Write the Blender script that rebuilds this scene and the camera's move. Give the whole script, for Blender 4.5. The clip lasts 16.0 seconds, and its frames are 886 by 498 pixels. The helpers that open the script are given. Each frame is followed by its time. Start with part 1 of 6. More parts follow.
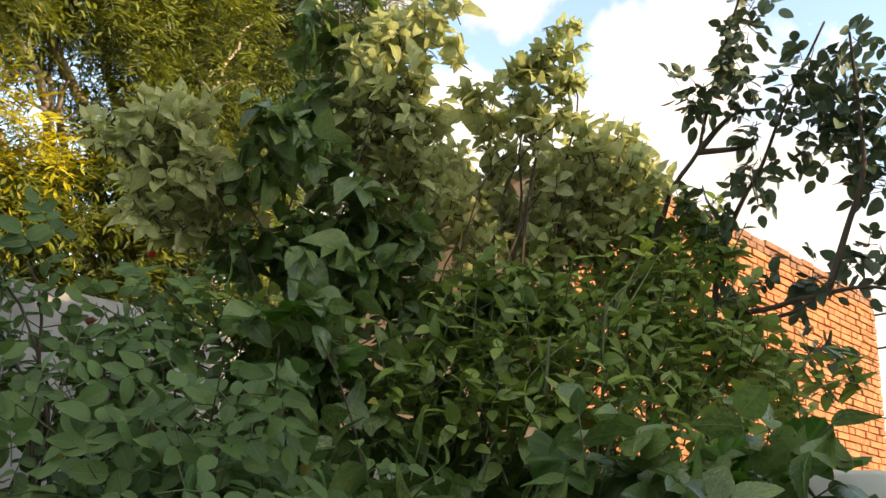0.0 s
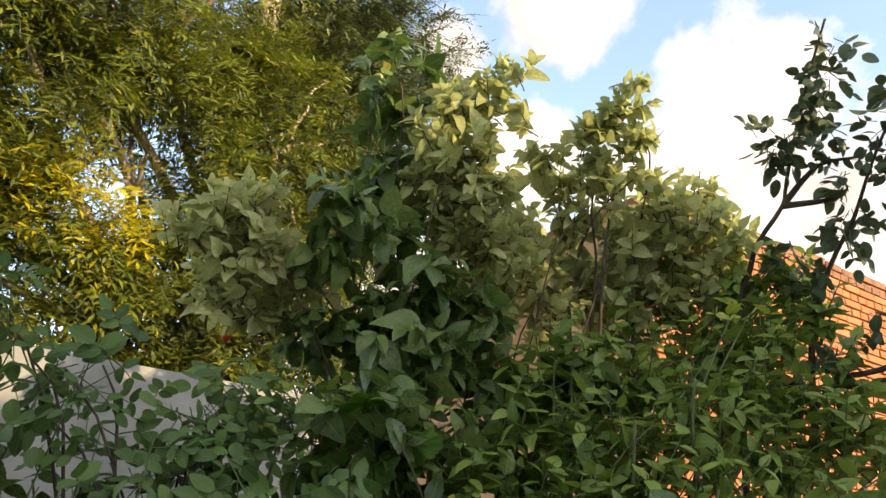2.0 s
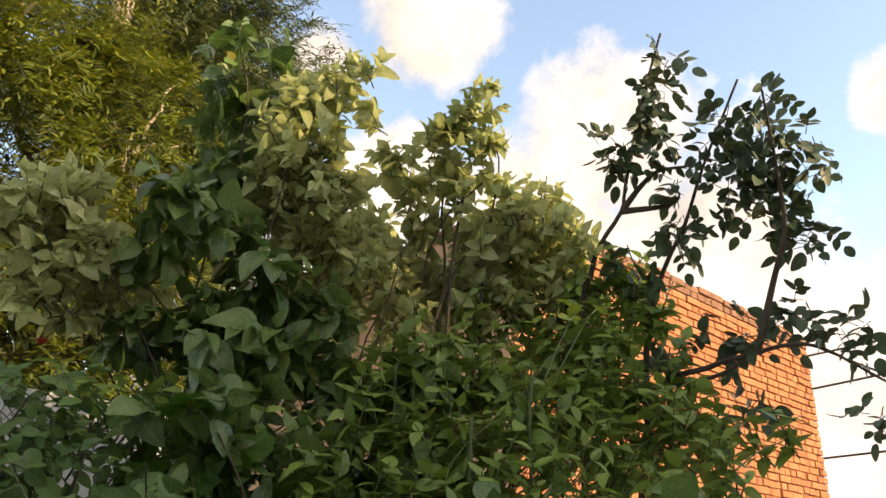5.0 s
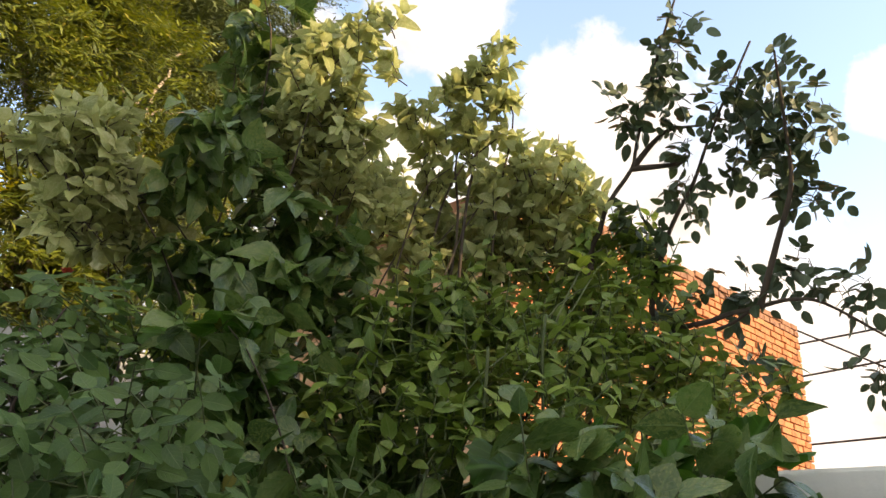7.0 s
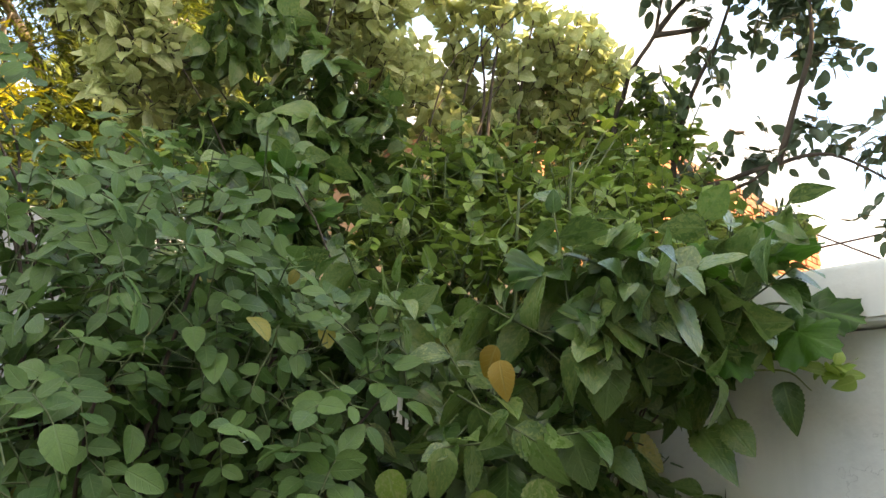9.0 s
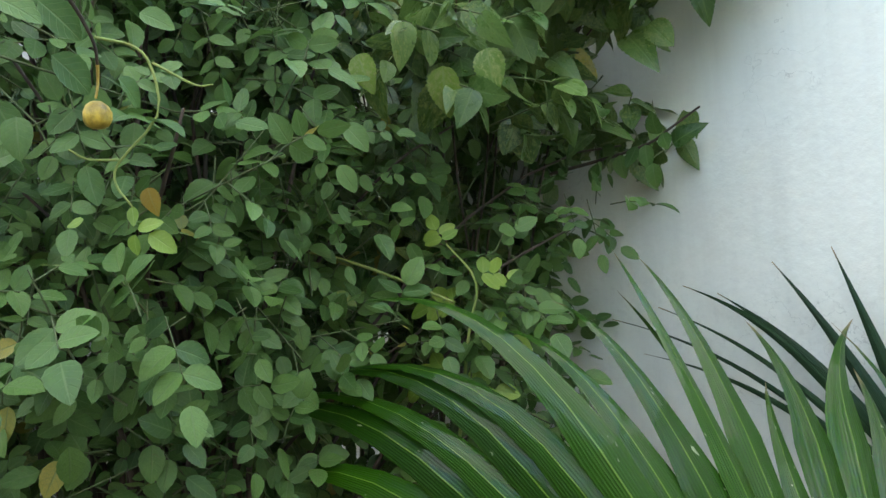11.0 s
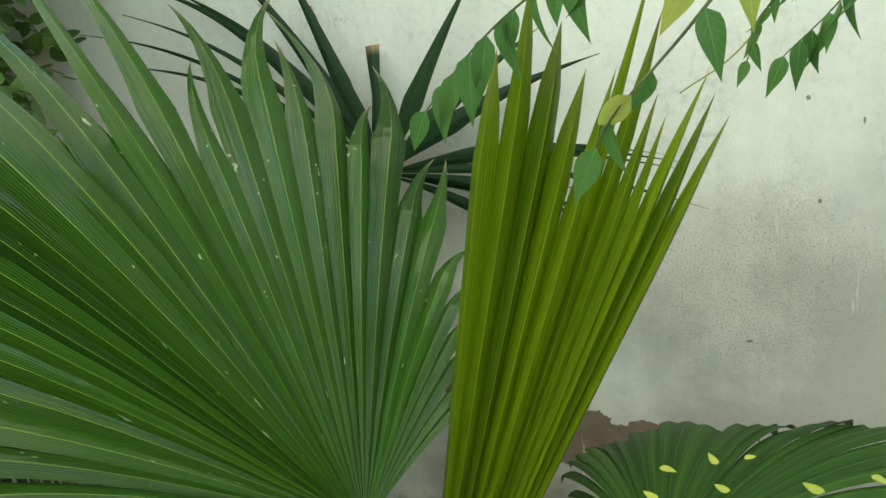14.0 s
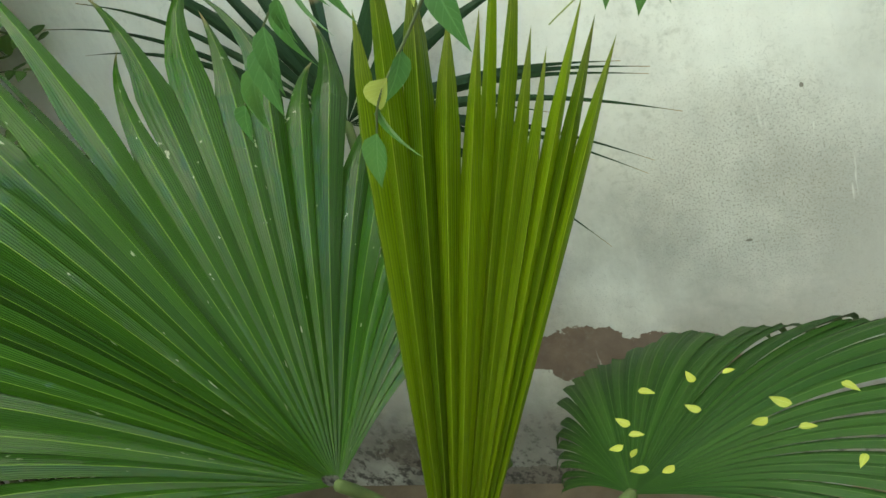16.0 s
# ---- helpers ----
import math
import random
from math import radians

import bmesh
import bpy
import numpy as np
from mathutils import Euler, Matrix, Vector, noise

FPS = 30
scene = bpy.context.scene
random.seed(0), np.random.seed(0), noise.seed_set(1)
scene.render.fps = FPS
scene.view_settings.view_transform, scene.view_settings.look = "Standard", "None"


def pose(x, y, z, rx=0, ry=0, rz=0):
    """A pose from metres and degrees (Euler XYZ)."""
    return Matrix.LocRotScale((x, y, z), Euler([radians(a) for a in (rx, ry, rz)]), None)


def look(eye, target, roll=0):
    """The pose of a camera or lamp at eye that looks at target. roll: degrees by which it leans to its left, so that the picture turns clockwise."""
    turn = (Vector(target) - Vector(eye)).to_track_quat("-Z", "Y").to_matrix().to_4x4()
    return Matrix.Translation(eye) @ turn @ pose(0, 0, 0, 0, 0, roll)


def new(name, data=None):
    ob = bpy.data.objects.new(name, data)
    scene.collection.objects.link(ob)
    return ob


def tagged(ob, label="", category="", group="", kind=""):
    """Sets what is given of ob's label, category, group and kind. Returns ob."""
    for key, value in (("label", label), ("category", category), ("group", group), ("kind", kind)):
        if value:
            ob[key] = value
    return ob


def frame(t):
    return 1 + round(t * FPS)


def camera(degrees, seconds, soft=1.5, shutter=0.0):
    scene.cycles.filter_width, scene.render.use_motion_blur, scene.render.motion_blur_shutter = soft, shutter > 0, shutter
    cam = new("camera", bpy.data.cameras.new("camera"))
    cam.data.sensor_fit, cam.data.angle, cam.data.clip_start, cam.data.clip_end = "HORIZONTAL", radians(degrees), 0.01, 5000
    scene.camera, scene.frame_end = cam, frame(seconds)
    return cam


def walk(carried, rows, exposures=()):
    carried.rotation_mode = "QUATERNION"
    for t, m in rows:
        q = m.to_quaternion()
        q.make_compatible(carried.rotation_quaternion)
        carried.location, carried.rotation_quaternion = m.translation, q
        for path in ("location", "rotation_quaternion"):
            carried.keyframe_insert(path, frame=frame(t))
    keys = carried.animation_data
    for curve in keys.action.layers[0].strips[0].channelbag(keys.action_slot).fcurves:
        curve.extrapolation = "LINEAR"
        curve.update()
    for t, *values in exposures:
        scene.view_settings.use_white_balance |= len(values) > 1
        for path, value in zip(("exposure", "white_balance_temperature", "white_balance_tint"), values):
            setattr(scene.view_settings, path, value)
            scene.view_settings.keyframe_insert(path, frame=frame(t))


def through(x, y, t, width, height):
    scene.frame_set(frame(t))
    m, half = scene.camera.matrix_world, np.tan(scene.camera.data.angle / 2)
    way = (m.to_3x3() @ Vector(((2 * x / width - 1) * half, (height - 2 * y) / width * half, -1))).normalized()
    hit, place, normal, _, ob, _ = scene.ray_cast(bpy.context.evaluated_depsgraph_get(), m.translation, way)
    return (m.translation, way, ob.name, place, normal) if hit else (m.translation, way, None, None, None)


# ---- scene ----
cam = camera(59.5, 16.0)
PATH = [
    (0, (0.145, 0.269, 1.633), (-1.36, 1.42, 2.273), 5.2),
    (0.5, (0.117, 0.279, 1.667), (-1.434, 1.382, 2.283), 5.5),
    (1, (0.114, 0.275, 1.694), (-1.467, 1.33, 2.315), 5.7),
    (1.5, (0.129, 0.27, 1.71), (-1.45, 1.298, 2.381), 5.2),
    (2, (0.13, 0.275, 1.729), (-1.463, 1.249, 2.448), 4.7),
    (2.5, (0.121, 0.29, 1.735), (-1.476, 1.243, 2.469), 4.8),
    (3, (0.114, 0.304, 1.734), (-1.473, 1.268, 2.477), 4.5),
    (3.5, (0.115, 0.313, 1.731), (-1.452, 1.304, 2.48), 3.9),
    (4, (0.121, 0.343, 1.73), (-1.387, 1.41, 2.496), 3.0),
    (4.5, (0.122, 0.35, 1.718), (-1.286, 1.537, 2.499), 1.7),
    (4.7, (0.125, 0.357, 1.715), (-1.26, 1.569, 2.498), 1.4),
    (6.8, (0.118, 0.317, 1.611), (-1.251, 1.573, 2.353), 3.3),
    (7, (0.098, 0.315, 1.593), (-1.277, 1.561, 2.339), 3.2),
    (7.5, (0.096, 0.308, 1.576), (-1.311, 1.545, 2.274), 3.7),
    (8, (0.09, 0.306, 1.549), (-1.343, 1.551, 2.178), 4.1),
    (8.2, (0.089, 0.304, 1.536), (-1.359, 1.548, 2.133), 4.3),
    (10.3, (0.157, 0.198, 1.154), (-1.297, 1.515, 1.541), -3.0),
    (10.5, (0.159, 0.192, 1.142), (-1.306, 1.541, 1.329), -3.4),
    (11, (0.182, 0.189, 1.116), (-1.252, 1.581, 1.155), -4.4),
    (11.5, (0.186, 0.2, 1.085), (-1.046, 1.771, 0.967), -5.6),
    (12, (0.233, 0.222, 1.018), (-0.854, 1.873, 0.717), -5.8),
    (12.5, (0.269, 0.27, 0.976), (-0.493, 2.035, 0.425), -7.4),
    (13, (0.337, 0.276, 0.98), (-0.271, 2.018, 0.209), -10.5),
    (13.5, (0.312, 0.294, 1.01), (-0.156, 2.03, 0.133), -10.7),
    (14, (0.382, 0.268, 0.993), (-0.256, 2.039, 0.317), -9.5),
    (14.5, (0.489, 0.352, 0.998), (-0.237, 2.097, 0.342), -8.0),
    (15, (0.535, 0.365, 0.973), (-0.304, 2.075, 0.361), -11.2),
    (15.5, (0.542, 0.337, 0.955), (-0.388, 1.956, 0.239), -13.4),
    (16, (0.547, 0.356, 0.994), (-0.314, 1.957, 0.161), -20.9),
]
walk(cam, [(t, look(eye, target, roll)) for t, eye, target, roll in PATH],
     exposures=[(0, 1.5, 7900, 11), (1.0, 1.67, 7900, 11), (2.0, 1.42, 7900, 11), (4.5, 1.24, 8200, 13), (7, 1.48, 8100, 14), (8.2, 2.0, 8200, 14), (10.3, 3.0, 6850, 7), (11.0, 3.12, 6700, 5), (12.0, 3.03, 7200, 0), (13.0, 2.98, 8350, -9), (14.0, 3.05, 8200, -8), (14.5, 2.74, 8000, -7), (15.3, 2.99, 8050, -8), (16, 3.2, 7950, -8)])

# ---------------------------------------------------------------- world and sun
SUN_DIR = Vector((0.84, 0.36, 0.38)).normalized()
world = bpy.data.worlds.new("sky")
scene.world = world
world.use_nodes = True
wt = world.node_tree
wt.nodes.clear()


def wn(kind, **kw):
    n = wt.nodes.new(kind)
    for k, v in kw.items():
        if k == "operation":
            n.operation = v
    return n


def wmath(op, a, b=None, c=None):
    n = wn("ShaderNodeMath", operation=op)
    for i, v in enumerate((a, b, c)):
        if v is None:
            continue
        if isinstance(v, (int, float)):
            n.inputs[i].default_value = v
        else:
            wt.links.new(v, n.inputs[i])
    return n.outputs[0]


sky = wn("ShaderNodeTexSky")
sky.sky_type = "NISHITA"
sky.sun_disc = False
sky.sun_elevation = math.asin(SUN_DIR.z)
sky.sun_rotation = math.atan2(SUN_DIR.x, SUN_DIR.y)
sky.air_density, sky.dust_density = 1.0, 0.6
coord = wn("ShaderNodeTexCoord")
warp = wn("ShaderNodeTexNoise")
warp.inputs["Scale"].default_value, warp.inputs["Detail"].default_value = 8.0, 9.0
warp.inputs["Roughness"].default_value = 0.62
wt.links.new(coord.outputs["Generated"], warp.inputs["Vector"])
big = wn("ShaderNodeTexNoise")
big.inputs["Scale"].default_value, big.inputs["Detail"].default_value = 2.6, 3.0
wt.links.new(coord.outputs["Generated"], big.inputs["Vector"])
# cumulus heads: direction and angular radius in degrees; the first, at the zenith, is unseen, added for sheen on the
# palm
CLOUDS = [((-0.05, 0.1, 1.0), 24.0), ((-0.608, 0.505, 0.635), 5.2), ((-0.70, 0.415, 0.575), 3.2), ((-0.495, 0.705, 0.50), 7.0), ((-0.44, 0.80, 0.36), 9.0), ((-0.58, 0.68, 0.40), 8.0),
          ((-0.70, 0.54, 0.465), 4.8), ((-0.30, 0.90, 0.12), 12.0), ((-0.85, 0.5, 0.2), 14.0), ((-0.62, 0.72, 0.25), 12.0), ((-0.20, 0.85, 0.50), 3.0),
          ((0.2, -0.6, 0.75), 20.0), ((0.55, 0.1, 0.82), 24.0), ((-0.4, -0.65, 0.5), 22.0), ((0.7, -0.6, 0.3), 22.0)]
total = None
for d, rad in CLOUDS:
    v = Vector(d).normalized()
    dot = wn("ShaderNodeVectorMath", operation="DOT_PRODUCT")
    wt.links.new(coord.outputs["Generated"], dot.inputs[0])
    dot.inputs[1].default_value = v
    ang = wmath("ARCCOSINE", wmath("MINIMUM", dot.outputs["Value"], 0.99999))
    fall = wmath("SUBTRACT", 1.0, wmath("DIVIDE", ang, radians(rad)))
    total = fall if total is None else wmath("MAXIMUM", total, fall)
dens = wmath("ADD", wmath("MAXIMUM", total, wmath("MULTIPLY_ADD", big.outputs["Fac"], 2.6, -1.95)),
             wmath("MULTIPLY_ADD", warp.outputs["Fac"], 1.7, -0.85))
ramp = wn("ShaderNodeMapRange")
ramp.inputs["From Min"].default_value, ramp.inputs["From Max"].default_value = -0.08, 0.30
wt.links.new(dens, ramp.inputs["Value"])
shade = wn("ShaderNodeMapRange")
shade.inputs["From Min"].default_value, shade.inputs["From Max"].default_value = 0.3, 0.7
shade.inputs["To Min"].default_value, shade.inputs["To Max"].default_value = 0.35, 0.62
wt.links.new(warp.outputs["Fac"], shade.inputs["Value"])
cloudcol = wn("ShaderNodeVectorMath", operation="SCALE")
cloudcol.inputs[0].default_value = (0.98, 0.97, 0.99)
wt.links.new(shade.outputs[0], cloudcol.inputs["Scale"])
skyscale = wn("ShaderNodeVectorMath", operation="SCALE")
wt.links.new(sky.outputs[0], skyscale.inputs[0])
skyscale.inputs["Scale"].default_value = 0.215
mix = wn("ShaderNodeMix")
mix.data_type = "RGBA"
wt.links.new(ramp.outputs[0], mix.inputs[0])
wt.links.new(skyscale.outputs[0], mix.inputs[6])
wt.links.new(cloudcol.outputs[0], mix.inputs[7])
bg = wn("ShaderNodeBackground")
bg.inputs["Strength"].default_value = 1.0
wt.links.new(mix.outputs[2], bg.inputs[0])
wo = wn("ShaderNodeOutputWorld")
wt.links.new(bg.outputs[0], wo.inputs[0])

sun = new("sun", bpy.data.lights.new("sun", "SUN"))
sun.data.energy, sun.data.angle, sun.data.color = 2.9, radians(0.6), (1.0, 0.80, 0.52)
sun.matrix_world = look(SUN_DIR * 20, (0, 0, 0))

# ---------------------------------------------------------------- materials


class Nodes:
    def __init__(self, name):
        self.mat = bpy.data.materials.new(name)
        self.mat.use_nodes = True
        self.t = self.mat.node_tree
        self.bsdf = self.t.nodes["Principled BSDF"]
        self.out = self.t.nodes["Material Output"]

    def n(self, kind, op=None):
        n = self.t.nodes.new(kind)
        if op:
            n.operation = op
        return n

    def link(self, a, b):
        self.t.links.new(a, b)

    def put(self, sock, v):
        if hasattr(v, "is_linked"):
            self.link(v, sock)
        else:
            sock.default_value = v

    def math(self, op, a, b=0.0, c=0.0):
        n = self.n("ShaderNodeMath", op)
        for i, v in enumerate((a, b, c)):
            self.put(n.inputs[i], v)
        return n.outputs[0]

    def mix(self, f, a, b):
        n = self.n("ShaderNodeMix")
        n.data_type = "RGBA"
        self.put(n.inputs[0], f)
        for i, v in ((6, a), (7, b)):
            self.put(n.inputs[i], v if hasattr(v, "is_linked") else (*v, 1.0))
        return n.outputs[2]

    def noise(self, scale, detail=4.0, vector=None, rough=0.55):
        n = self.n("ShaderNodeTexNoise")
        n.inputs["Scale"].default_value, n.inputs["Detail"].default_value = scale, detail
        n.inputs["Roughness"].default_value = rough
        if vector is not None:
            self.link(vector, n.inputs["Vector"])
        return n.outputs["Fac"]

    def span(self, v, lo, hi, a=0.0, b=1.0):
        n = self.n("ShaderNodeMapRange")
        self.put(n.inputs["Value"], v)
        for k, x in (("From Min", lo), ("From Max", hi), ("To Min", a), ("To Max", b)):
            n.inputs[k].default_value = x
        return n.outputs[0]

    def bump(self, height, strength, distance=0.01):
        n = self.n("ShaderNodeBump")
        n.inputs["Strength"].default_value, n.inputs["Distance"].default_value = strength, distance
        self.link(height, n.inputs["Height"])
        self.link(n.outputs[0], self.bsdf.inputs["Normal"])
        return n

    def place(self, stretch=(1, 1, 1)):
        g = self.n("ShaderNodeNewGeometry")
        m = self.n("ShaderNodeMapping")
        m.inputs["Scale"].default_value = stretch
        self.link(g.outputs["Position"], m.inputs["Vector"])
        return m.outputs[0]


def leaf_mat(name, dark, light, vein, single, rough=0.45, through=0.25, veins=7.0, splotch=None, yellowing=0.0, spec=0.5):
    """A leaf: midrib and side veins along its UV, colour that varies leaf by leaf, light that passes through it."""
    m = Nodes(name)
    uv = m.n("ShaderNodeUVMap")
    sep = m.n("ShaderNodeSeparateXYZ")
    m.link(uv.outputs[0], sep.inputs[0])
    u = m.math("ABSOLUTE", m.math("MULTIPLY_ADD", sep.outputs[0], 2.0, -1.0))
    v = sep.outputs[1]
    if single:
        rnd = m.n("ShaderNodeObjectInfo").outputs["Random"]
    else:
        rnd = m.n("ShaderNodeNewGeometry").outputs["Random Per Island"]
    rib = m.span(u, 0.03, 0.10, 1.0, 0.0)
    wave = m.math("FRACT", m.math("SUBTRACT", m.math("MULTIPLY", v, veins), m.math("MULTIPLY", u, 1.6)))
    side = m.span(m.math("ABSOLUTE", m.math("SUBTRACT", wave, 0.5)), 0.0, 0.10, 0.55, 0.0)
    veinmask = m.math("MAXIMUM", rib, side)
    comb = m.n("ShaderNodeCombineXYZ")
    m.link(sep.outputs[0], comb.inputs[0])
    m.link(v, comb.inputs[1])
    m.link(m.math("MULTIPLY", rnd, 53.0), comb.inputs[2])
    blot = m.noise(3.0, 3.0, comb.outputs[0])
    col = m.mix(m.span(m.math("ADD", m.math("MULTIPLY", rnd, 0.75), m.math("MULTIPLY", blot, 0.5)), 0.25, 1.0), dark, light)
    if splotch:
        patch = m.math("MAXIMUM", m.span(m.noise(9.0, 5.0, comb.outputs[0], 0.72), 0.52, 0.60), m.math("MULTIPLY", m.span(m.noise(3.2, 3.0, comb.outputs[0], 0.6), 0.52, 0.62), 0.7))
        col = m.mix(m.math("MULTIPLY", patch, m.span(m.math("FRACT", m.math("MULTIPLY", rnd, 5.3)), 0.25, 0.8, 0.1, 1.0)), col, splotch)
    if yellowing:
        old = m.span(m.math("FRACT", m.math("MULTIPLY", rnd, 17.3)), 1.0 - yellowing, 1.0 - 0.6 * yellowing)
        col = m.mix(m.math("MULTIPLY", old, 0.75), col, (0.42, 0.33, 0.06))
    grain = m.noise(22.0, 3.0, comb.outputs[0], 0.7)
    col = m.mix(m.span(grain, 0.35, 0.7, 0.0, 0.45), col, dark)
    hole = m.math("MULTIPLY", m.span(m.noise(9.0, 2.0, comb.outputs[0]), 0.70, 0.74), m.span(m.math("FRACT", m.math("MULTIPLY", rnd, 7.7)), 0.5, 0.8))
    col = m.mix(m.math("MULTIPLY", hole, 0.7), col, (0.10, 0.065, 0.025))
    edge = m.span(u, 0.93, 0.99, 0.0, 0.5)
    col = m.mix(m.math("MULTIPLY", m.math("MAXIMUM", veinmask, edge), 0.6), col, vein)
    m.link(col, m.bsdf.inputs["Base Color"])
    m.put(m.bsdf.inputs["Roughness"], m.span(blot, 0.3, 0.7, rough - 0.08, rough + 0.12))
    m.bsdf.inputs["Specular IOR Level"].default_value = spec
    m.bump(m.math("MULTIPLY_ADD", veinmask, -1.0, m.math("MULTIPLY", blot, 0.6)), 0.35, 0.002)
    tr = m.n("ShaderNodeBsdfTranslucent")
    m.link(m.mix(0.5, col, light), tr.inputs["Color"])
    mx = m.n("ShaderNodeMixShader")
    mx.inputs[0].default_value = through
    m.link(m.bsdf.outputs[0], mx.inputs[1])
    m.link(tr.outputs[0], mx.inputs[2])
    m.link(mx.outputs[0], m.out.inputs["Surface"])
    return m.mat


def leaf_pair(name, *a, **k):
    return leaf_mat(name, *a, single=False, **k), leaf_mat(name + " single", *a, single=True, **k)


ROSE = leaf_pair("rose leaf", (0.036, 0.090, 0.020), (0.128, 0.230, 0.055), (0.125, 0.195, 0.07), rough=0.45, veins=6.0, yellowing=0.012, spec=0.36)
LIME = leaf_pair("young rose leaf", (0.16, 0.28, 0.04), (0.30, 0.42, 0.07), (0.35, 0.45, 0.12), rough=0.4, through=0.4)
HIBI = leaf_pair("hibiscus leaf", (0.034, 0.085, 0.020), (0.135, 0.225, 0.055), (0.14, 0.22, 0.07), rough=0.30, veins=6.0,
                 splotch=(0.27, 0.32, 0.10), yellowing=0.006)
PALE = leaf_pair("variegated leaf", (0.24, 0.285, 0.095), (0.54, 0.575, 0.24), (0.60, 0.62, 0.33), rough=0.5, veins=6.0,
                 splotch=(0.72, 0.71, 0.44), through=0.42)
MIDG = leaf_pair("herb leaf", (0.075, 0.155, 0.022), (0.25, 0.37, 0.06), (0.25, 0.33, 0.12), rough=0.42, veins=6.0,
                 splotch=(0.33, 0.36, 0.13), through=0.3)
CANE = leaf_pair("dusky rose leaf", (0.035, 0.065, 0.028), (0.085, 0.125, 0.06), (0.08, 0.12, 0.07), rough=0.5, through=0.12)
NEEM = leaf_pair("neem leaflet", (0.046, 0.078, 0.007), (0.20, 0.218, 0.012), (0.21, 0.24, 0.05), rough=0.5, through=0.35, yellowing=0.05)
GOLD = leaf_pair("sunlit gold neem leaflet", (0.29, 0.28, 0.008), (0.56, 0.47, 0.014), (0.6, 0.5, 0.1), rough=0.5, through=0.35)
DUSK = leaf_pair("dark tree and inner shade leaflet", (0.035, 0.055, 0.015), (0.10, 0.125, 0.03), (0.08, 0.1, 0.03), rough=0.5, through=0.2)
PALESPRAY = leaf_pair("pale young leaflet", (0.24, 0.30, 0.06), (0.42, 0.46, 0.11), (0.46, 0.50, 0.16), rough=0.4, through=0.5)
SPRAY = leaf_pair("pinnate leaflet", (0.05, 0.15, 0.04), (0.11, 0.25, 0.06), (0.14, 0.3, 0.1), rough=0.4, through=0.35)


def bark_mat(name, a, b, scale=30):
    m = Nodes(name)
    pos = m.place((1, 1, 0.3))
    n = m.noise(scale, 6, pos)
    m.link(m.mix(m.span(n, 0.3, 0.7), a, b), m.bsdf.inputs["Base Color"])
    m.bsdf.inputs["Roughness"].default_value = 0.85
    m.bump(n, 0.6, 0.004)
    return m.mat


WOOD = bark_mat("brown bark", (0.030, 0.022, 0.016), (0.085, 0.06, 0.043))
GREENSTEM = bark_mat("green stem", (0.05, 0.075, 0.028), (0.11, 0.14, 0.055))
NEEMBARK = bark_mat("grey neem bark", (0.22, 0.17, 0.13), (0.42, 0.34, 0.27), 14)


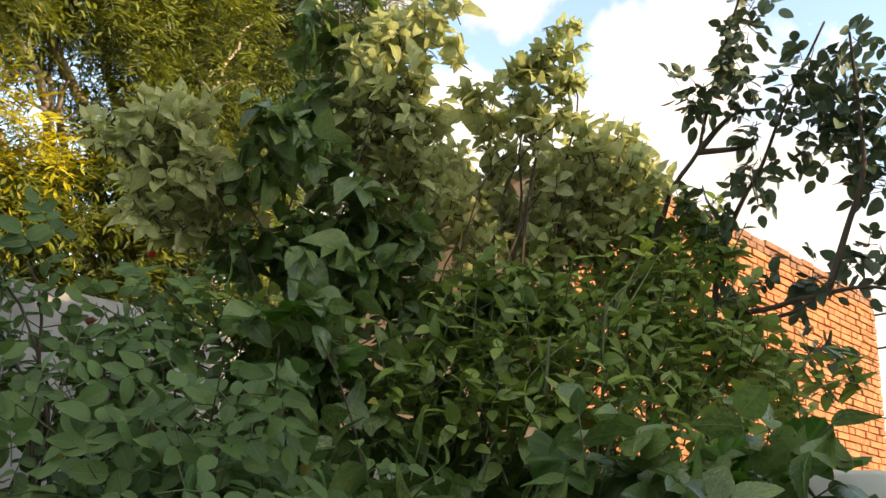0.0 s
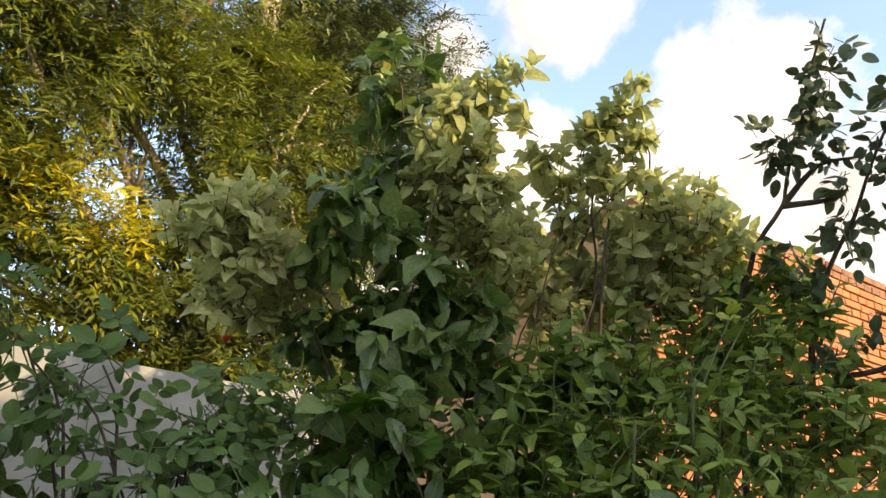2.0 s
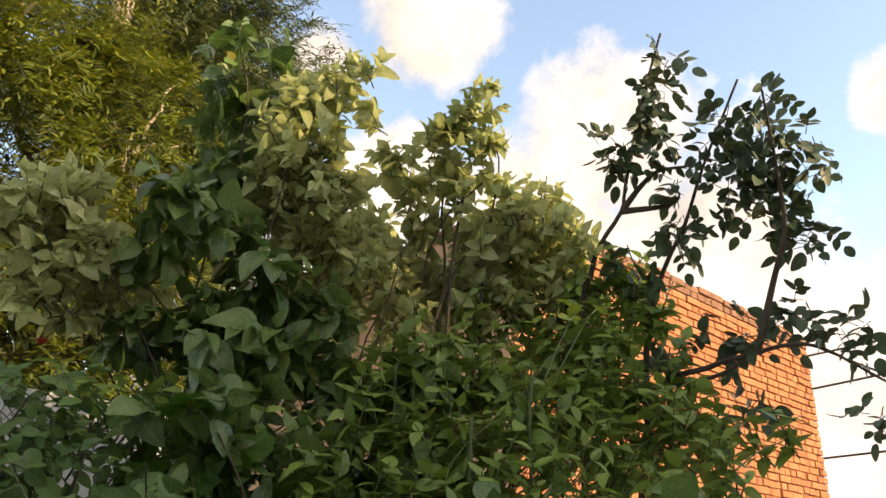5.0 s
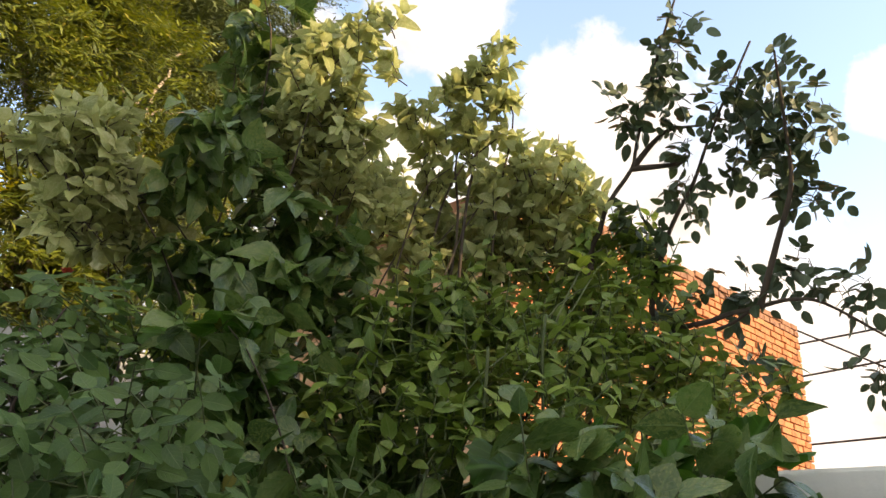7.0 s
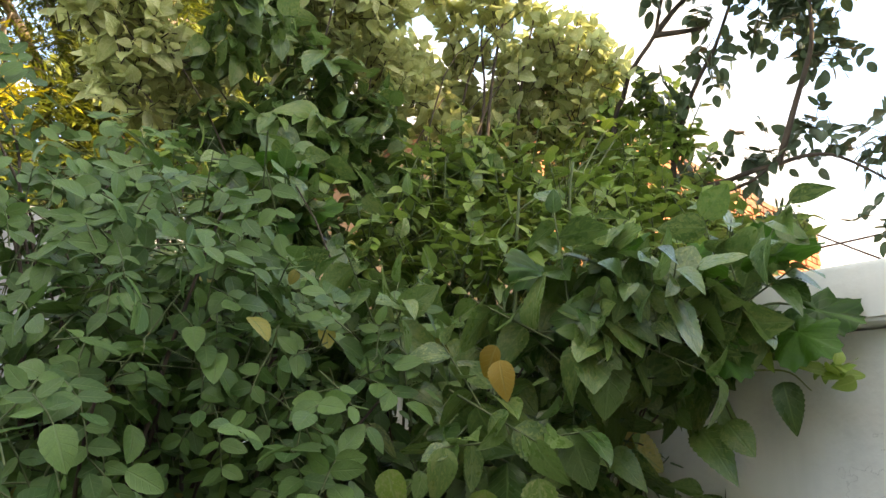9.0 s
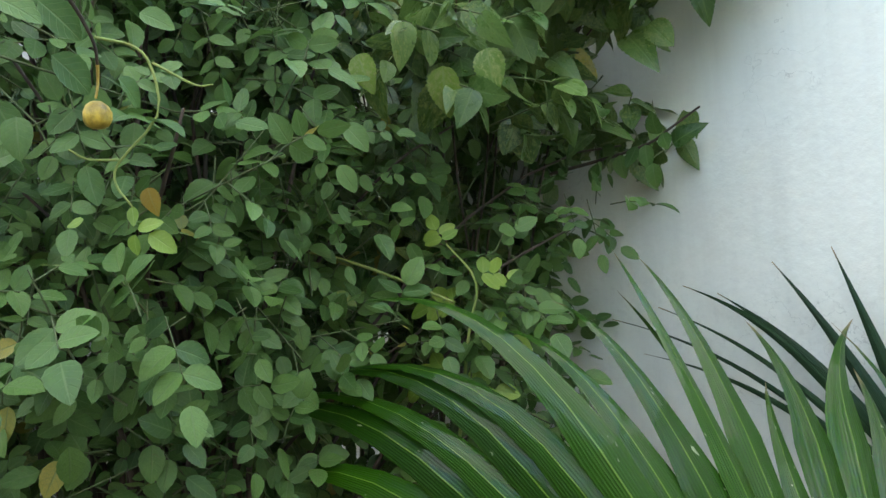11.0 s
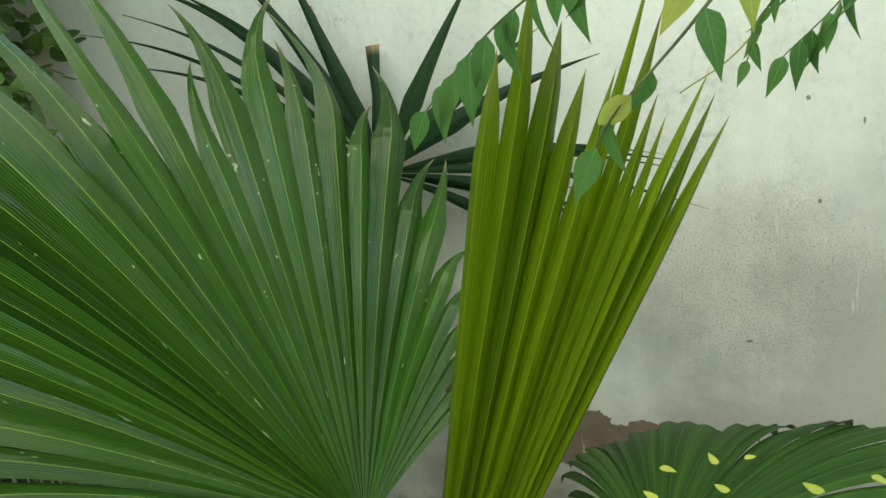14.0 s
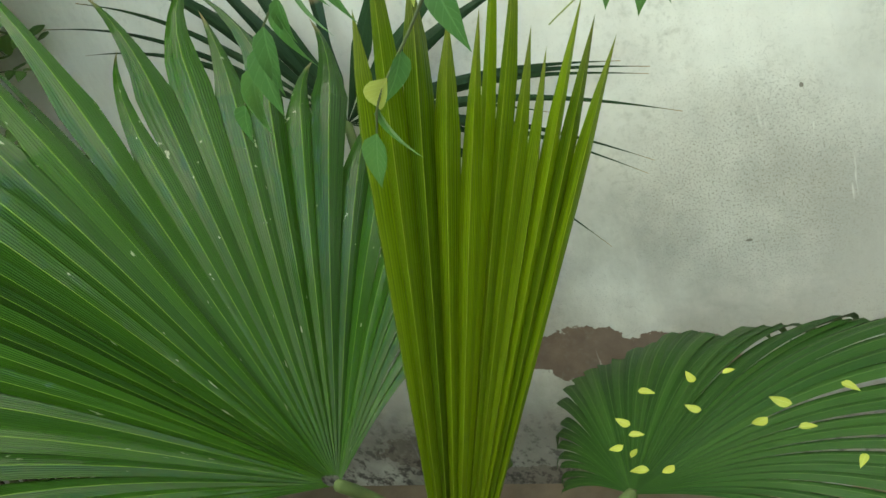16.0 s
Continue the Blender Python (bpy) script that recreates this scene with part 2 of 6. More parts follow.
def plaster_mat(name, base, stain_dim):
    """Lime-washed plaster: trowel relief, grey damp stains and speckle low down, a sheet of fallen plaster; the damp
    mask also paints the light's fall-off.
    """
    m = Nodes(name)
    pos = m.place()
    sep = m.n("ShaderNodeSeparateXYZ")
    m.link(pos, sep.inputs[0])
    z = sep.outputs[2]
    broad = m.noise(2.2, 6, pos, 0.6)
    fine = m.noise(26, 5, pos, 0.6)
    speck = m.noise(290, 5, pos, 0.7)
    streak = m.noise(5.0, 5, m.place((3.2, 3.2, 0.35)), 0.6)
    col = m.mix(m.span(streak, 0.45, 0.75, 0.0, 0.35), base, tuple(c * 0.72 for c in base))
    # damp stains, spread wide below 1 m to paint fading light as well
    damp_dim = m.math("MULTIPLY", m.span(broad, 0.32, 0.58), m.span(z, 1.05, 0.35))
    col = m.mix(m.math("MULTIPLY", damp_dim, 0.85), col, stain_dim)
    mould = m.math("MULTIPLY", m.span(speck, 0.565, 0.68), m.math("MULTIPLY", m.span(m.noise(3.1, 3, pos), 0.47, 0.6), m.span(z, 1.0, 0.6)))
    col = m.mix(m.math("MULTIPLY", mould, 0.42), col, (0.14, 0.13, 0.11))
    px = m.math("DIVIDE", m.math("SUBTRACT", sep.outputs[0], 0.47), 0.24)
    pz = m.math("DIVIDE", m.math("SUBTRACT", z, 0.40), 0.22)
    spot = m.span(m.math("ADD", m.math("ADD", m.math("MULTIPLY", px, px), m.math("MULTIPLY", pz, pz)), m.math("MULTIPLY_ADD", broad, 1.6, -0.8)), 1.0, 0.2)
    col = m.mix(m.math("MULTIPLY", m.math("MULTIPLY", m.span(speck, 0.52, 0.62), spot), 0.7), col, (0.15, 0.14, 0.11))
    col = m.mix(m.math("MULTIPLY", spot, 0.22), col, (0.36, 0.33, 0.26))
    vor = m.n("ShaderNodeTexVoronoi")
    vor.feature = "DISTANCE_TO_EDGE"
    vor.inputs["Scale"].default_value = 2.3
    shift = m.n("ShaderNodeVectorMath", "ADD")
    wob = m.n("ShaderNodeTexNoise")
    wob.inputs["Scale"].default_value, wob.inputs["Detail"].default_value = 7.0, 5.0
    m.link(pos, wob.inputs["Vector"])
    m.link(pos, shift.inputs[0])
    m.link(wob.outputs["Color"], shift.inputs[1])
    m.link(shift.outputs[0], vor.inputs["Vector"])
    crack = m.math("MULTIPLY", m.span(vor.outputs["Distance"], 0.0, 0.006, 1.0, 0.0), m.span(m.noise(1.7, 2, pos), 0.5, 0.6))
    col = m.mix(m.math("MULTIPLY", crack, 0.38), col, (0.22, 0.22, 0.20))
    gone = None
    for px, pz, rx, rz in ((0.13, 0.10, 0.12, 0.065), (0.27, 0.08, 0.14, 0.06), (-0.30, -0.15, 0.14, 0.06), (0.05, -0.24, 0.35, 0.05)):
        ex = m.math("DIVIDE", m.math("SUBTRACT", sep.outputs[0], px), rx)
        ez = m.math("DIVIDE", m.math("SUBTRACT", z, pz), rz)
        e = m.math("SUBTRACT", 1.0, m.math("ADD", m.math("MULTIPLY", ex, ex), m.math("MULTIPLY", ez, ez)))
        gone = e if gone is None else m.math("MAXIMUM", gone, e)
    ragged = m.math("ADD", gone, m.math("MULTIPLY_ADD", m.noise(17, 6, pos, 0.7), 2.4, -1.2))
    fallen = m.span(ragged, -0.02, 0.02)
    col = m.mix(fallen, col, m.mix(fine, (0.13, 0.095, 0.075), (0.27, 0.21, 0.17)))
    soot = m.math("MULTIPLY", m.span(z, 0.0, -0.2), m.span(m.noise(38, 4, pos, 0.7), 0.50, 0.60))
    low = m.math("MULTIPLY", m.span(z, 0.06, -0.10), m.span(broad, 0.25, 0.5))
    col = m.mix(m.math("MULTIPLY", low, 0.75), col, (0.15, 0.145, 0.13))
    col = m.mix(m.math("MULTIPLY", soot, 0.85), col, (0.04, 0.037, 0.033))
    dab = None
    for px, pz, rx, rz in ((0.541, 0.724, 0.0035, 0.004), (0.618, 0.682, 0.002, 0.006), (0.558, 0.558, 0.003, 0.004), (0.45, 0.31, 0.006, 0.003), (0.52, 0.98, 0.003, 0.002)):
        ex = m.math("DIVIDE", m.math("SUBTRACT", sep.outputs[0], px), rx)
        ez = m.math("DIVIDE", m.math("SUBTRACT", z, pz), rz)
        e = m.math("SUBTRACT", 1.0, m.math("ADD", m.math("MULTIPLY", ex, ex), m.math("MULTIPLY", ez, ez)))
        dab = e if dab is None else m.math("MAXIMUM", dab, e)
    dab = m.span(m.math("ADD", dab, m.math("MULTIPLY_ADD", speck, 1.6, -0.8)), -0.1, 0.3)
    col = m.mix(m.math("MULTIPLY", dab, 0.8), col, (0.13, 0.11, 0.085))
    grime = m.math("MULTIPLY", m.span(m.noise(70, 5, pos, 0.7), 0.5, 0.72), m.span(m.noise(4.3, 4, pos, 0.6), 0.42, 0.62))
    col = m.mix(m.math("MULTIPLY", m.math("MULTIPLY", grime, m.span(z, 1.15, 0.75)), 0.5), col, (0.30, 0.30, 0.26))
    scrape = m.math("MULTIPLY", m.span(m.noise(40, 3, m.place((1, 1, 0.12)), 0.6), 0.66, 0.70), m.span(m.noise(3.7, 2, pos), 0.5, 0.6))
    col = m.mix(m.math("MULTIPLY", scrape, 0.6), col, (0.78, 0.79, 0.74))
    m.link(col, m.bsdf.inputs["Base Color"])
    m.bsdf.inputs["Roughness"].default_value = 0.9
    m.bsdf.inputs["Specular IOR Level"].default_value = 0.2
    h = m.math("ADD", m.math("MULTIPLY", m.noise(9, 4, m.place((1, 1, 0.5))), 1.0), m.math("MULTIPLY_ADD", fallen, -0.5, m.math("MULTIPLY", fine, 0.35)))
    m.bump(h, 0.5, 0.012)
    return m.mat


PLASTER = plaster_mat("lime-washed plaster", (0.80, 0.81, 0.75), (0.34, 0.34, 0.31))


def plain_mat(name, a, b, scale=8, rough=0.9, bump=0.4):
    m = Nodes(name)
    pos = m.place()
    n = m.noise(scale, 8, pos, 0.62)
    m.link(m.mix(m.span(n, 0.3, 0.7), a, b), m.bsdf.inputs["Base Color"])
    m.bsdf.inputs["Roughness"].default_value = rough
    m.bump(m.noise(scale * 6, 5, pos), bump, 0.006)
    return m.mat


SOIL = plain_mat("dry garden soil", (0.10, 0.075, 0.05), (0.22, 0.17, 0.12), 6)
GREYWALL = plain_mat("grey cement render", (0.20, 0.205, 0.20), (0.33, 0.335, 0.32), 5)
# the next two colour the unseen walls added to shape the light
SOUTHBLOCK = plain_mat("dark light-block wall", (0.06, 0.065, 0.055), (0.13, 0.13, 0.115), 4)
EASTBLOCK = plain_mat("cream light-block wall", (0.60, 0.58, 0.52), (0.72, 0.70, 0.64), 3)
PINKPLASTER = plain_mat("pinkish render", (0.48, 0.28, 0.16), (0.62, 0.40, 0.26), 4)
MORTAR = plain_mat("sandy mortar", (0.24, 0.105, 0.055), (0.36, 0.17, 0.09), 20)
CABLE = plain_mat("black cable", (0.02, 0.02, 0.02), (0.04, 0.04, 0.04), 30, 0.6)


def brick_mat(name, single):
    m = Nodes(name)
    pos = m.place()
    rnd = m.n("ShaderNodeObjectInfo").outputs["Random"] if single else m.n("ShaderNodeNewGeometry").outputs["Random Per Island"]
    n = m.noise(22, 5, pos)
    col = m.mix(rnd, (0.30, 0.105, 0.042), (0.40, 0.16, 0.068))
    col = m.mix(m.span(n, 0.45, 0.75, 0.0, 0.6), col, (0.40, 0.185, 0.095))
    m.link(col, m.bsdf.inputs["Base Color"])
    m.bsdf.inputs["Roughness"].default_value = 0.92
    m.bump(n, 0.5, 0.01)
    return m.mat


BRICK, BRICK1 = brick_mat("burnt brick", False), brick_mat("burnt brick single", True)
OLDBRICK = plain_mat("weathered brick", (0.13, 0.06, 0.035), (0.27, 0.13, 0.075), 9)


def palm_mat(name, dark, light, rib, through=0.25, rough=0.35, dry=1.0, coat=0.42, scars=0.0, ior=1.45):
    m = Nodes(name)
    uv = m.n("ShaderNodeUVMap")
    sep = m.n("ShaderNodeSeparateXYZ")
    m.link(uv.outputs[0], sep.inputs[0])
    u = m.math("ABSOLUTE", m.math("MULTIPLY_ADD", sep.outputs[0], 2.0, -1.0))
    rnd = m.n("ShaderNodeObjectInfo").outputs["Random"]
    comb = m.n("ShaderNodeCombineXYZ")
    m.link(m.math("MULTIPLY", sep.outputs[0], 14.0), comb.inputs[0])
    m.link(m.math("MULTIPLY", sep.outputs[1], 1.3), comb.inputs[1])
    m.link(m.math("MULTIPLY", rnd, 31.0), comb.inputs[2])
    fibre = m.noise(1.6, 4, comb.outputs[0], 0.6)
    col = m.mix(m.span(m.math("ADD", m.math("MULTIPLY", fibre, 0.7), m.math("MULTIPLY", rnd, 0.45)), 0.25, 0.95), dark, light)
    fine = m.math("SINE", m.math("MULTIPLY", sep.outputs[0], 82.0))
    col = m.mix(m.span(fine, 0.2, 1.0, 0.0, 0.35), col, dark)
    ribm = m.math("MAXIMUM", m.span(u, 0.0, 0.06, 0.6, 0.0), m.span(u, 0.97, 1.0, 0.0, 0.2))
    col = m.mix(ribm, col, rib)
    tipdry = m.span(m.math("ADD", sep.outputs[1], m.math("MULTIPLY", fibre, 0.06)), 0.95, 1.03)
    col = m.mix(m.math("MULTIPLY", tipdry, dry), col, (0.34, 0.25, 0.13))
    comb2 = m.n("ShaderNodeCombineXYZ")
    m.link(m.math("MULTIPLY", sep.outputs[0], 3.0), comb2.inputs[0])
    m.link(m.math("MULTIPLY", sep.outputs[1], 26.0), comb2.inputs[1])
    m.link(m.math("MULTIPLY", rnd, 67.0), comb2.inputs[2])
    scar = m.math("MULTIPLY", m.span(m.noise(1.0, 3.0, comb2.outputs[0], 0.6), 0.70, 0.73), scars)
    col = m.mix(scar, col, (0.42, 0.46, 0.30))
    m.link(col, m.bsdf.inputs["Base Color"])
    m.put(m.bsdf.inputs["Roughness"], m.span(fibre, 0.3, 0.7, rough, rough + 0.2))
    m.bsdf.inputs["Specular IOR Level"].default_value = 0.16
    wax = m.noise(2.2, 4.0, comb.outputs[0], 0.65)
    m.put(m.bsdf.inputs["Coat Weight"], m.math("MULTIPLY", m.span(m.math("ADD", wax, m.math("MULTIPLY", m.noise(7.0, 3.0, m.place()), 0.6)), 0.55, 1.05, 0.05, min(1.0, 2.0 * coat)), m.span(sep.outputs[1], 0.35, 0.75, 0.5, 1.0)))
    m.bsdf.inputs["Coat IOR"].default_value = ior
    m.bsdf.inputs["Coat Roughness"].default_value = 0.17
    wavy = m.n("ShaderNodeBump")
    wavy.inputs["Strength"].default_value, wavy.inputs["Distance"].default_value = 0.5, 0.012
    m.link(m.noise(14.0, 3.0, m.place((1, 1, 0.5)), 0.6), wavy.inputs["Height"])
    m.link(wavy.outputs[0], m.bsdf.inputs["Coat Normal"])
    m.bump(m.math("MULTIPLY_ADD", fine, 0.25, fibre), 0.5, 0.003)
    tr = m.n("ShaderNodeBsdfTranslucent")
    m.link(col, tr.inputs["Color"])
    mx = m.n("ShaderNodeMixShader")
    mx.inputs[0].default_value = through
    m.link(m.bsdf.outputs[0], mx.inputs[1])
    m.link(tr.outputs[0], mx.inputs[2])
    m.link(mx.outputs[0], m.out.inputs["Surface"])
    return m.mat


FAN = palm_mat("fan palm leaf", (0.011, 0.050, 0.001), (0.035, 0.122, 0.002), (0.22, 0.38, 0.05), 0.3, 0.42, 1.0, 0.75, 0.8, 1.6)
LOWFAN = palm_mat("shaded fan palm leaf", (0.014, 0.055, 0.008), (0.048, 0.120, 0.018), (0.16, 0.26, 0.08), 0.2, 0.45, 0.0, 0.2)
FANDARK = palm_mat("old fan palm leaf", (0.010, 0.032, 0.012), (0.024, 0.062, 0.022), (0.035, 0.08, 0.03), 0.12, 0.5, 1.0, 0.15)
SPEAR = palm_mat("young palm leaf", (0.014, 0.055, 0.002), (0.24, 0.36, 0.012), (0.40, 0.48, 0.07), 0.3, 0.4, 0.25, 0.3)
PETIOLE = bark_mat("palm petiole", (0.05, 0.08, 0.02), (0.10, 0.14, 0.04))
FIBRE = bark_mat("palm trunk fibre", (0.045, 0.033, 0.022), (0.11, 0.08, 0.05), 40)

# ---------------------------------------------------------------- mesh helpers
rng = np.random.default_rng(7)


def mesh_of(name, verts, faces, material, uvs=None, smooth=True):
    me = bpy.data.meshes.new(name)
    me.from_pydata([tuple(v) for v in verts], [], faces)
    me.materials.append(material)
    if uvs is not None:
        layer = me.uv_layers.new(name="UVMap")
        idx = np.empty(len(me.loops), dtype=np.int32)
        me.loops.foreach_get("vertex_index", idx)
        layer.data.foreach_set("uv", np.asarray(uvs, dtype=np.float32)[idx].ravel())
    if smooth:
        me.polygons.foreach_set("use_smooth", [True] * len(me.polygons))
    me.update()
    return me


def part(name, mesh, parent, label="", kind=""):
    ob = new(name, mesh)
    ob.parent = parent
    return tagged(ob, label=label, kind=kind)


def root(name, at, label, category, group="", kind=""):
    ob = new(name)
    ob.location = at
    ob.empty_display_size = 0.1
    return tagged(ob, label, category, group, kind)


def box(name, lo, hi, material, parent=None, bevel=0.0):
    bm = bmesh.new()
    bmesh.ops.create_cube(bm, size=1)
    lo, hi = Vector(lo), Vector(hi)
    for v in bm.verts:
        v.co = Vector([lo[i] + (v.co[i] + 0.5) * (hi[i] - lo[i]) for i in range(3)])
    if bevel:
        bmesh.ops.bevel(bm, geom=bm.edges[:], offset=bevel, segments=2, affect="EDGES")
    me = bpy.data.meshes.new(name)
    bm.to_mesh(me)
    bm.free()
    me.materials.append(material)
    ob = new(name, me)
    ob.parent = parent
    return ob


def unit(a):
    a = np.asarray(a, float)
    return a / np.maximum(np.linalg.norm(a, axis=-1, keepdims=True), 1e-9)


def tube(points, radii, sides=6, start=0):
    """A tapered tube along points: verts and faces."""
    pts = np.asarray(points, float)
    tang = unit(np.gradient(pts, axis=0))
    ref = np.array([0.31, 0.17, 0.93])
    verts, faces = [], []
    for i, (p, t) in enumerate(zip(pts, tang)):
        a = unit(np.cross(t, ref))
        b = np.cross(t, a)
        for k in range(sides):
            w = 2 * math.pi * k / sides
            verts.append(p + radii[i] * (math.cos(w) * a + math.sin(w) * b))
    for i in range(len(pts) - 1):
        for k in range(sides):
            j = (k + 1) % sides
            faces.append((start + i * sides + k, start + i * sides + j, start + (i + 1) * sides + j, start + (i + 1) * sides + k))
    n = start + len(verts)
    verts.append(pts[-1] + tang[-1] * radii[-1])
    for k in range(sides):
        faces.append((start + (len(pts) - 1) * sides + k, start + (len(pts) - 1) * sides + (k + 1) % sides, n))
    return verts, faces


def tubes(name, lines, material, origin=(0, 0, 0), sides=6):
    verts, faces = [], []
    for pts, radii in lines:
        v, f = tube(np.asarray(pts) - origin, radii, sides, len(verts))
        verts += v
        faces += f
    return mesh_of(name, verts, faces, material)


def bend(a, b, lift=0.1, wobble=0.03, n=13):
    """A limb from a to b that bows and wanders a little."""
    a, b = np.asarray(a, float), np.asarray(b, float)
    s = np.linspace(0, 1, n)[:, None]
    p = a + (b - a) * s
    far = np.linalg.norm(b - a)
    p[:, 2] += lift * np.sin(math.pi * s[:, 0]) * far
    for k in (2, 3, 5):
        p += np.sin(math.pi * k * s) * rng.normal(0, wobble / k, 3) * far
    return p


def climb(a, b, wobble=0.03, n=13):
    """A stem that rises steeply from a and leans out to b near its end."""
    a, b = np.asarray(a, float), np.asarray(b, float)
    c = np.array([a[0] + 0.15 * (b[0] - a[0]), a[1] + 0.15 * (b[1] - a[1]), b[2] - 0.08 * (b[2] - a[2])])
    s = np.linspace(0, 1, n)[:, None]
    p = (1 - s) ** 2 * a + 2 * s * (1 - s) * c + s * s * b
    for k in (2, 3, 5):
        p += np.sin(math.pi * k * s) * rng.normal(0, wobble / k, 3)
    return p


def through_points(pts, n=16):
    """A smooth line through a few points."""
    pts = np.asarray(pts, float)
    q = np.concatenate([[2 * pts[0] - pts[1]], pts, [2 * pts[-1] - pts[-2]]])
    out = []
    for i in range(len(pts) - 1):
        p0, p1, p2, p3 = q[i:i + 4]
        m = max(2, n // (len(pts) - 1))
        for k in range(m + (i == len(pts) - 2)):
            u = k / m
            out.append(0.5 * (2 * p1 + (p2 - p0) * u + (2 * p0 - 5 * p1 + 4 * p2 - p3) * u * u + (3 * p1 - p0 - 3 * p2 + p3) * u**3))
    return np.array(out)


def leaf_shape(n=6, width=0.30, peak=0.8, sharp=0.9, fold=0.25, curl=0.18, serrate=0.0, wave=0.0, stalk=0.0):
    """One leaf, 1 long, along +Y, its upper side to +Z: verts, faces, uvs."""
    verts, uvs, faces = [(0, -stalk, 0), (0, 0, 0)] if stalk else [(0, 0, 0)], [(0.5, 0.0), (0.5, 0.0)] if stalk else [(0.5, 0.0)], []
    b = len(verts) - 1
    for i in range(1, n):
        v = i / n
        w = width * max(0.0, math.sin(math.pi * v**peak)) ** sharp
        w *= 1 + serrate * (-1) ** i
        z = -curl * v * v
        up = fold * w
        verts += [(-w, v, z + up + wave * math.sin(9 * v)), (0, v, z), (w, v, z + up - wave * math.sin(9 * v + 1))]
        uvs += [(0, v), (0.5, v), (1, v)]
    verts.append((0, 1, -curl))
    uvs.append((0.5, 1.0))
    tip = len(verts) - 1
    first = b + 1
    faces += [(b, first + 1, first), (b, first + 2, first + 1)]
    for i in range(n - 2):
        o = first + 3 * i
        faces += [(o, o + 1, o + 4, o + 3), (o + 1, o + 2, o + 5, o + 4)]
    o = first + 3 * (n - 2)
    faces += [(o, o + 1, tip), (o + 1, o + 2, tip)]
    return np.array(verts, float), faces, np.array(uvs, float)


class Leaves:
    """Leaves gathered by place, direction, face and length, then made into one mesh or into single objects."""

    def __init__(self):
        self.rows = []

    def add(self, p, d, n, s, k=0):
        self.rows.append((*p, *d, *n, s, k))

    def frames(self):
        a = np.array(self.rows, float)
        P, Y, N, S, K = a[:, :3], unit(a[:, 3:6]), a[:, 6:9], a[:, 9], a[:, 10].astype(int)
        X = unit(np.cross(Y, N))
        Z = np.cross(X, Y)
        return P, X, Y, Z, S, K

    def mesh(self, name, shapes, material, origin=(0, 0, 0), keep=None):
        P, X, Y, Z, S, K = self.frames()
        V, U, F, start = [], [], [], 0
        for k, (sv, sf, su) in enumerate(shapes):
            sel = np.where((K == k) if keep is None else ((K == k) & keep))[0]
            if not len(sel):
                continue
            w = P[sel, None] - np.asarray(origin) + S[sel, None, None] * (
                sv[None, :, :1] * X[sel, None] + sv[None, :, 1:2] * Y[sel, None] + sv[None, :, 2:] * Z[sel, None])
            V.append(w.reshape(-1, 3))
            U.append(np.tile(su, (len(sel), 1)))
            m = len(sv)
            for q in range(len(sel)):
                F += [tuple(start + q * m + i for i in f) for f in sf]
            start += len(sel) * m
        return mesh_of(name, np.concatenate(V), F, material, np.concatenate(U))

    def singles(self, name, meshes, parent, keep):
        """Those of keep as objects of their own that share the meshes given."""
        P, X, Y, Z, S, K = self.frames()
        o = np.array(parent.location) if parent is not None else np.zeros(3)
        for q in np.where(keep)[0]:
            ob = new(name, meshes[K[q]])
            ob.parent = parent
            m = Matrix.Identity(4)
            for c, axis in enumerate((X[q], Y[q], Z[q])):
                for r in range(3):
                    m[r][c] = axis[r] * S[q]
            m.translation = Vector(P[q] - o)
            ob.matrix_local = m


def shape_meshes(name, shapes, material):
    return [mesh_of(name, v, f, material, u) for v, f, u in shapes]


UP = np.array([0, 0, 1.0])
LIGHT = unit(np.array([0.6, -0.5, 0.8]))


def shoots(blobs, per_area, length, rise=0.6, out=0.7, jitter=0.5, hollow=0.5):
    """Shoot origins and axes in ellipsoid clumps (x, y, z, r): denser near the outside."""
    res = []
    for x, y, z, r in blobs:
        n = max(3, int(per_area * r * r))
        d = unit(rng.normal(0, 1, (n, 3)))
        rad = r * (hollow + (1 - hollow) * rng.random(n)) * (0.85 + 0.4 * rng.random(n))
        p = np.array([x, y, z]) + d * rad[:, None] * np.array([1, 1, 0.95])
        ax = unit(out * d + rise * UP + rng.normal(0, jitter, (n, 3)))
        L = length * (0.6 + 0.8 * rng.random(n))
        res += [(p[i] - ax[i] * L[i] * 0.5, ax[i], L[i]) for i in range(n)]
    return res


def side_of(ax, angle):
    a = unit(np.cross(ax, [0.3, 0.5, 0.81]))
    b = np.cross(ax, a)
    return math.cos(angle) * a + math.sin(angle) * b


def alternate(store, shoot, count, size, spread=0.9, droop=0.3, k=1, light=0.5, opposite=False, tipward=0.35):
    p, ax, L = shoot
    turn = rng.random() * 6.28
    for i in range(count):
        t = tipward + (1 - tipward) * (i + 0.5) / count
        for side in ((0, math.pi) if opposite else (0,)):
            turn_i = turn + (i * (math.pi / 2) if opposite else i * 2.4) + side
            out = side_of(ax, turn_i)
            lean = spread * (1.15 - 0.6 * t)
            d = unit(ax * (1.1 - lean) + out * lean + np.array([0, 0, -droop]) * rng.random() + rng.normal(0, 0.12, 3))
            n = unit(ax * 0.6 + UP * 0.5 + LIGHT * light + rng.normal(0, 0.42, 3))
            s = size * (0.6 + 0.6 * rng.random()) * (1.0 - 0.25 * t)
            store.add(p + ax * L * t, d, n, s, int(rng.integers(k)))


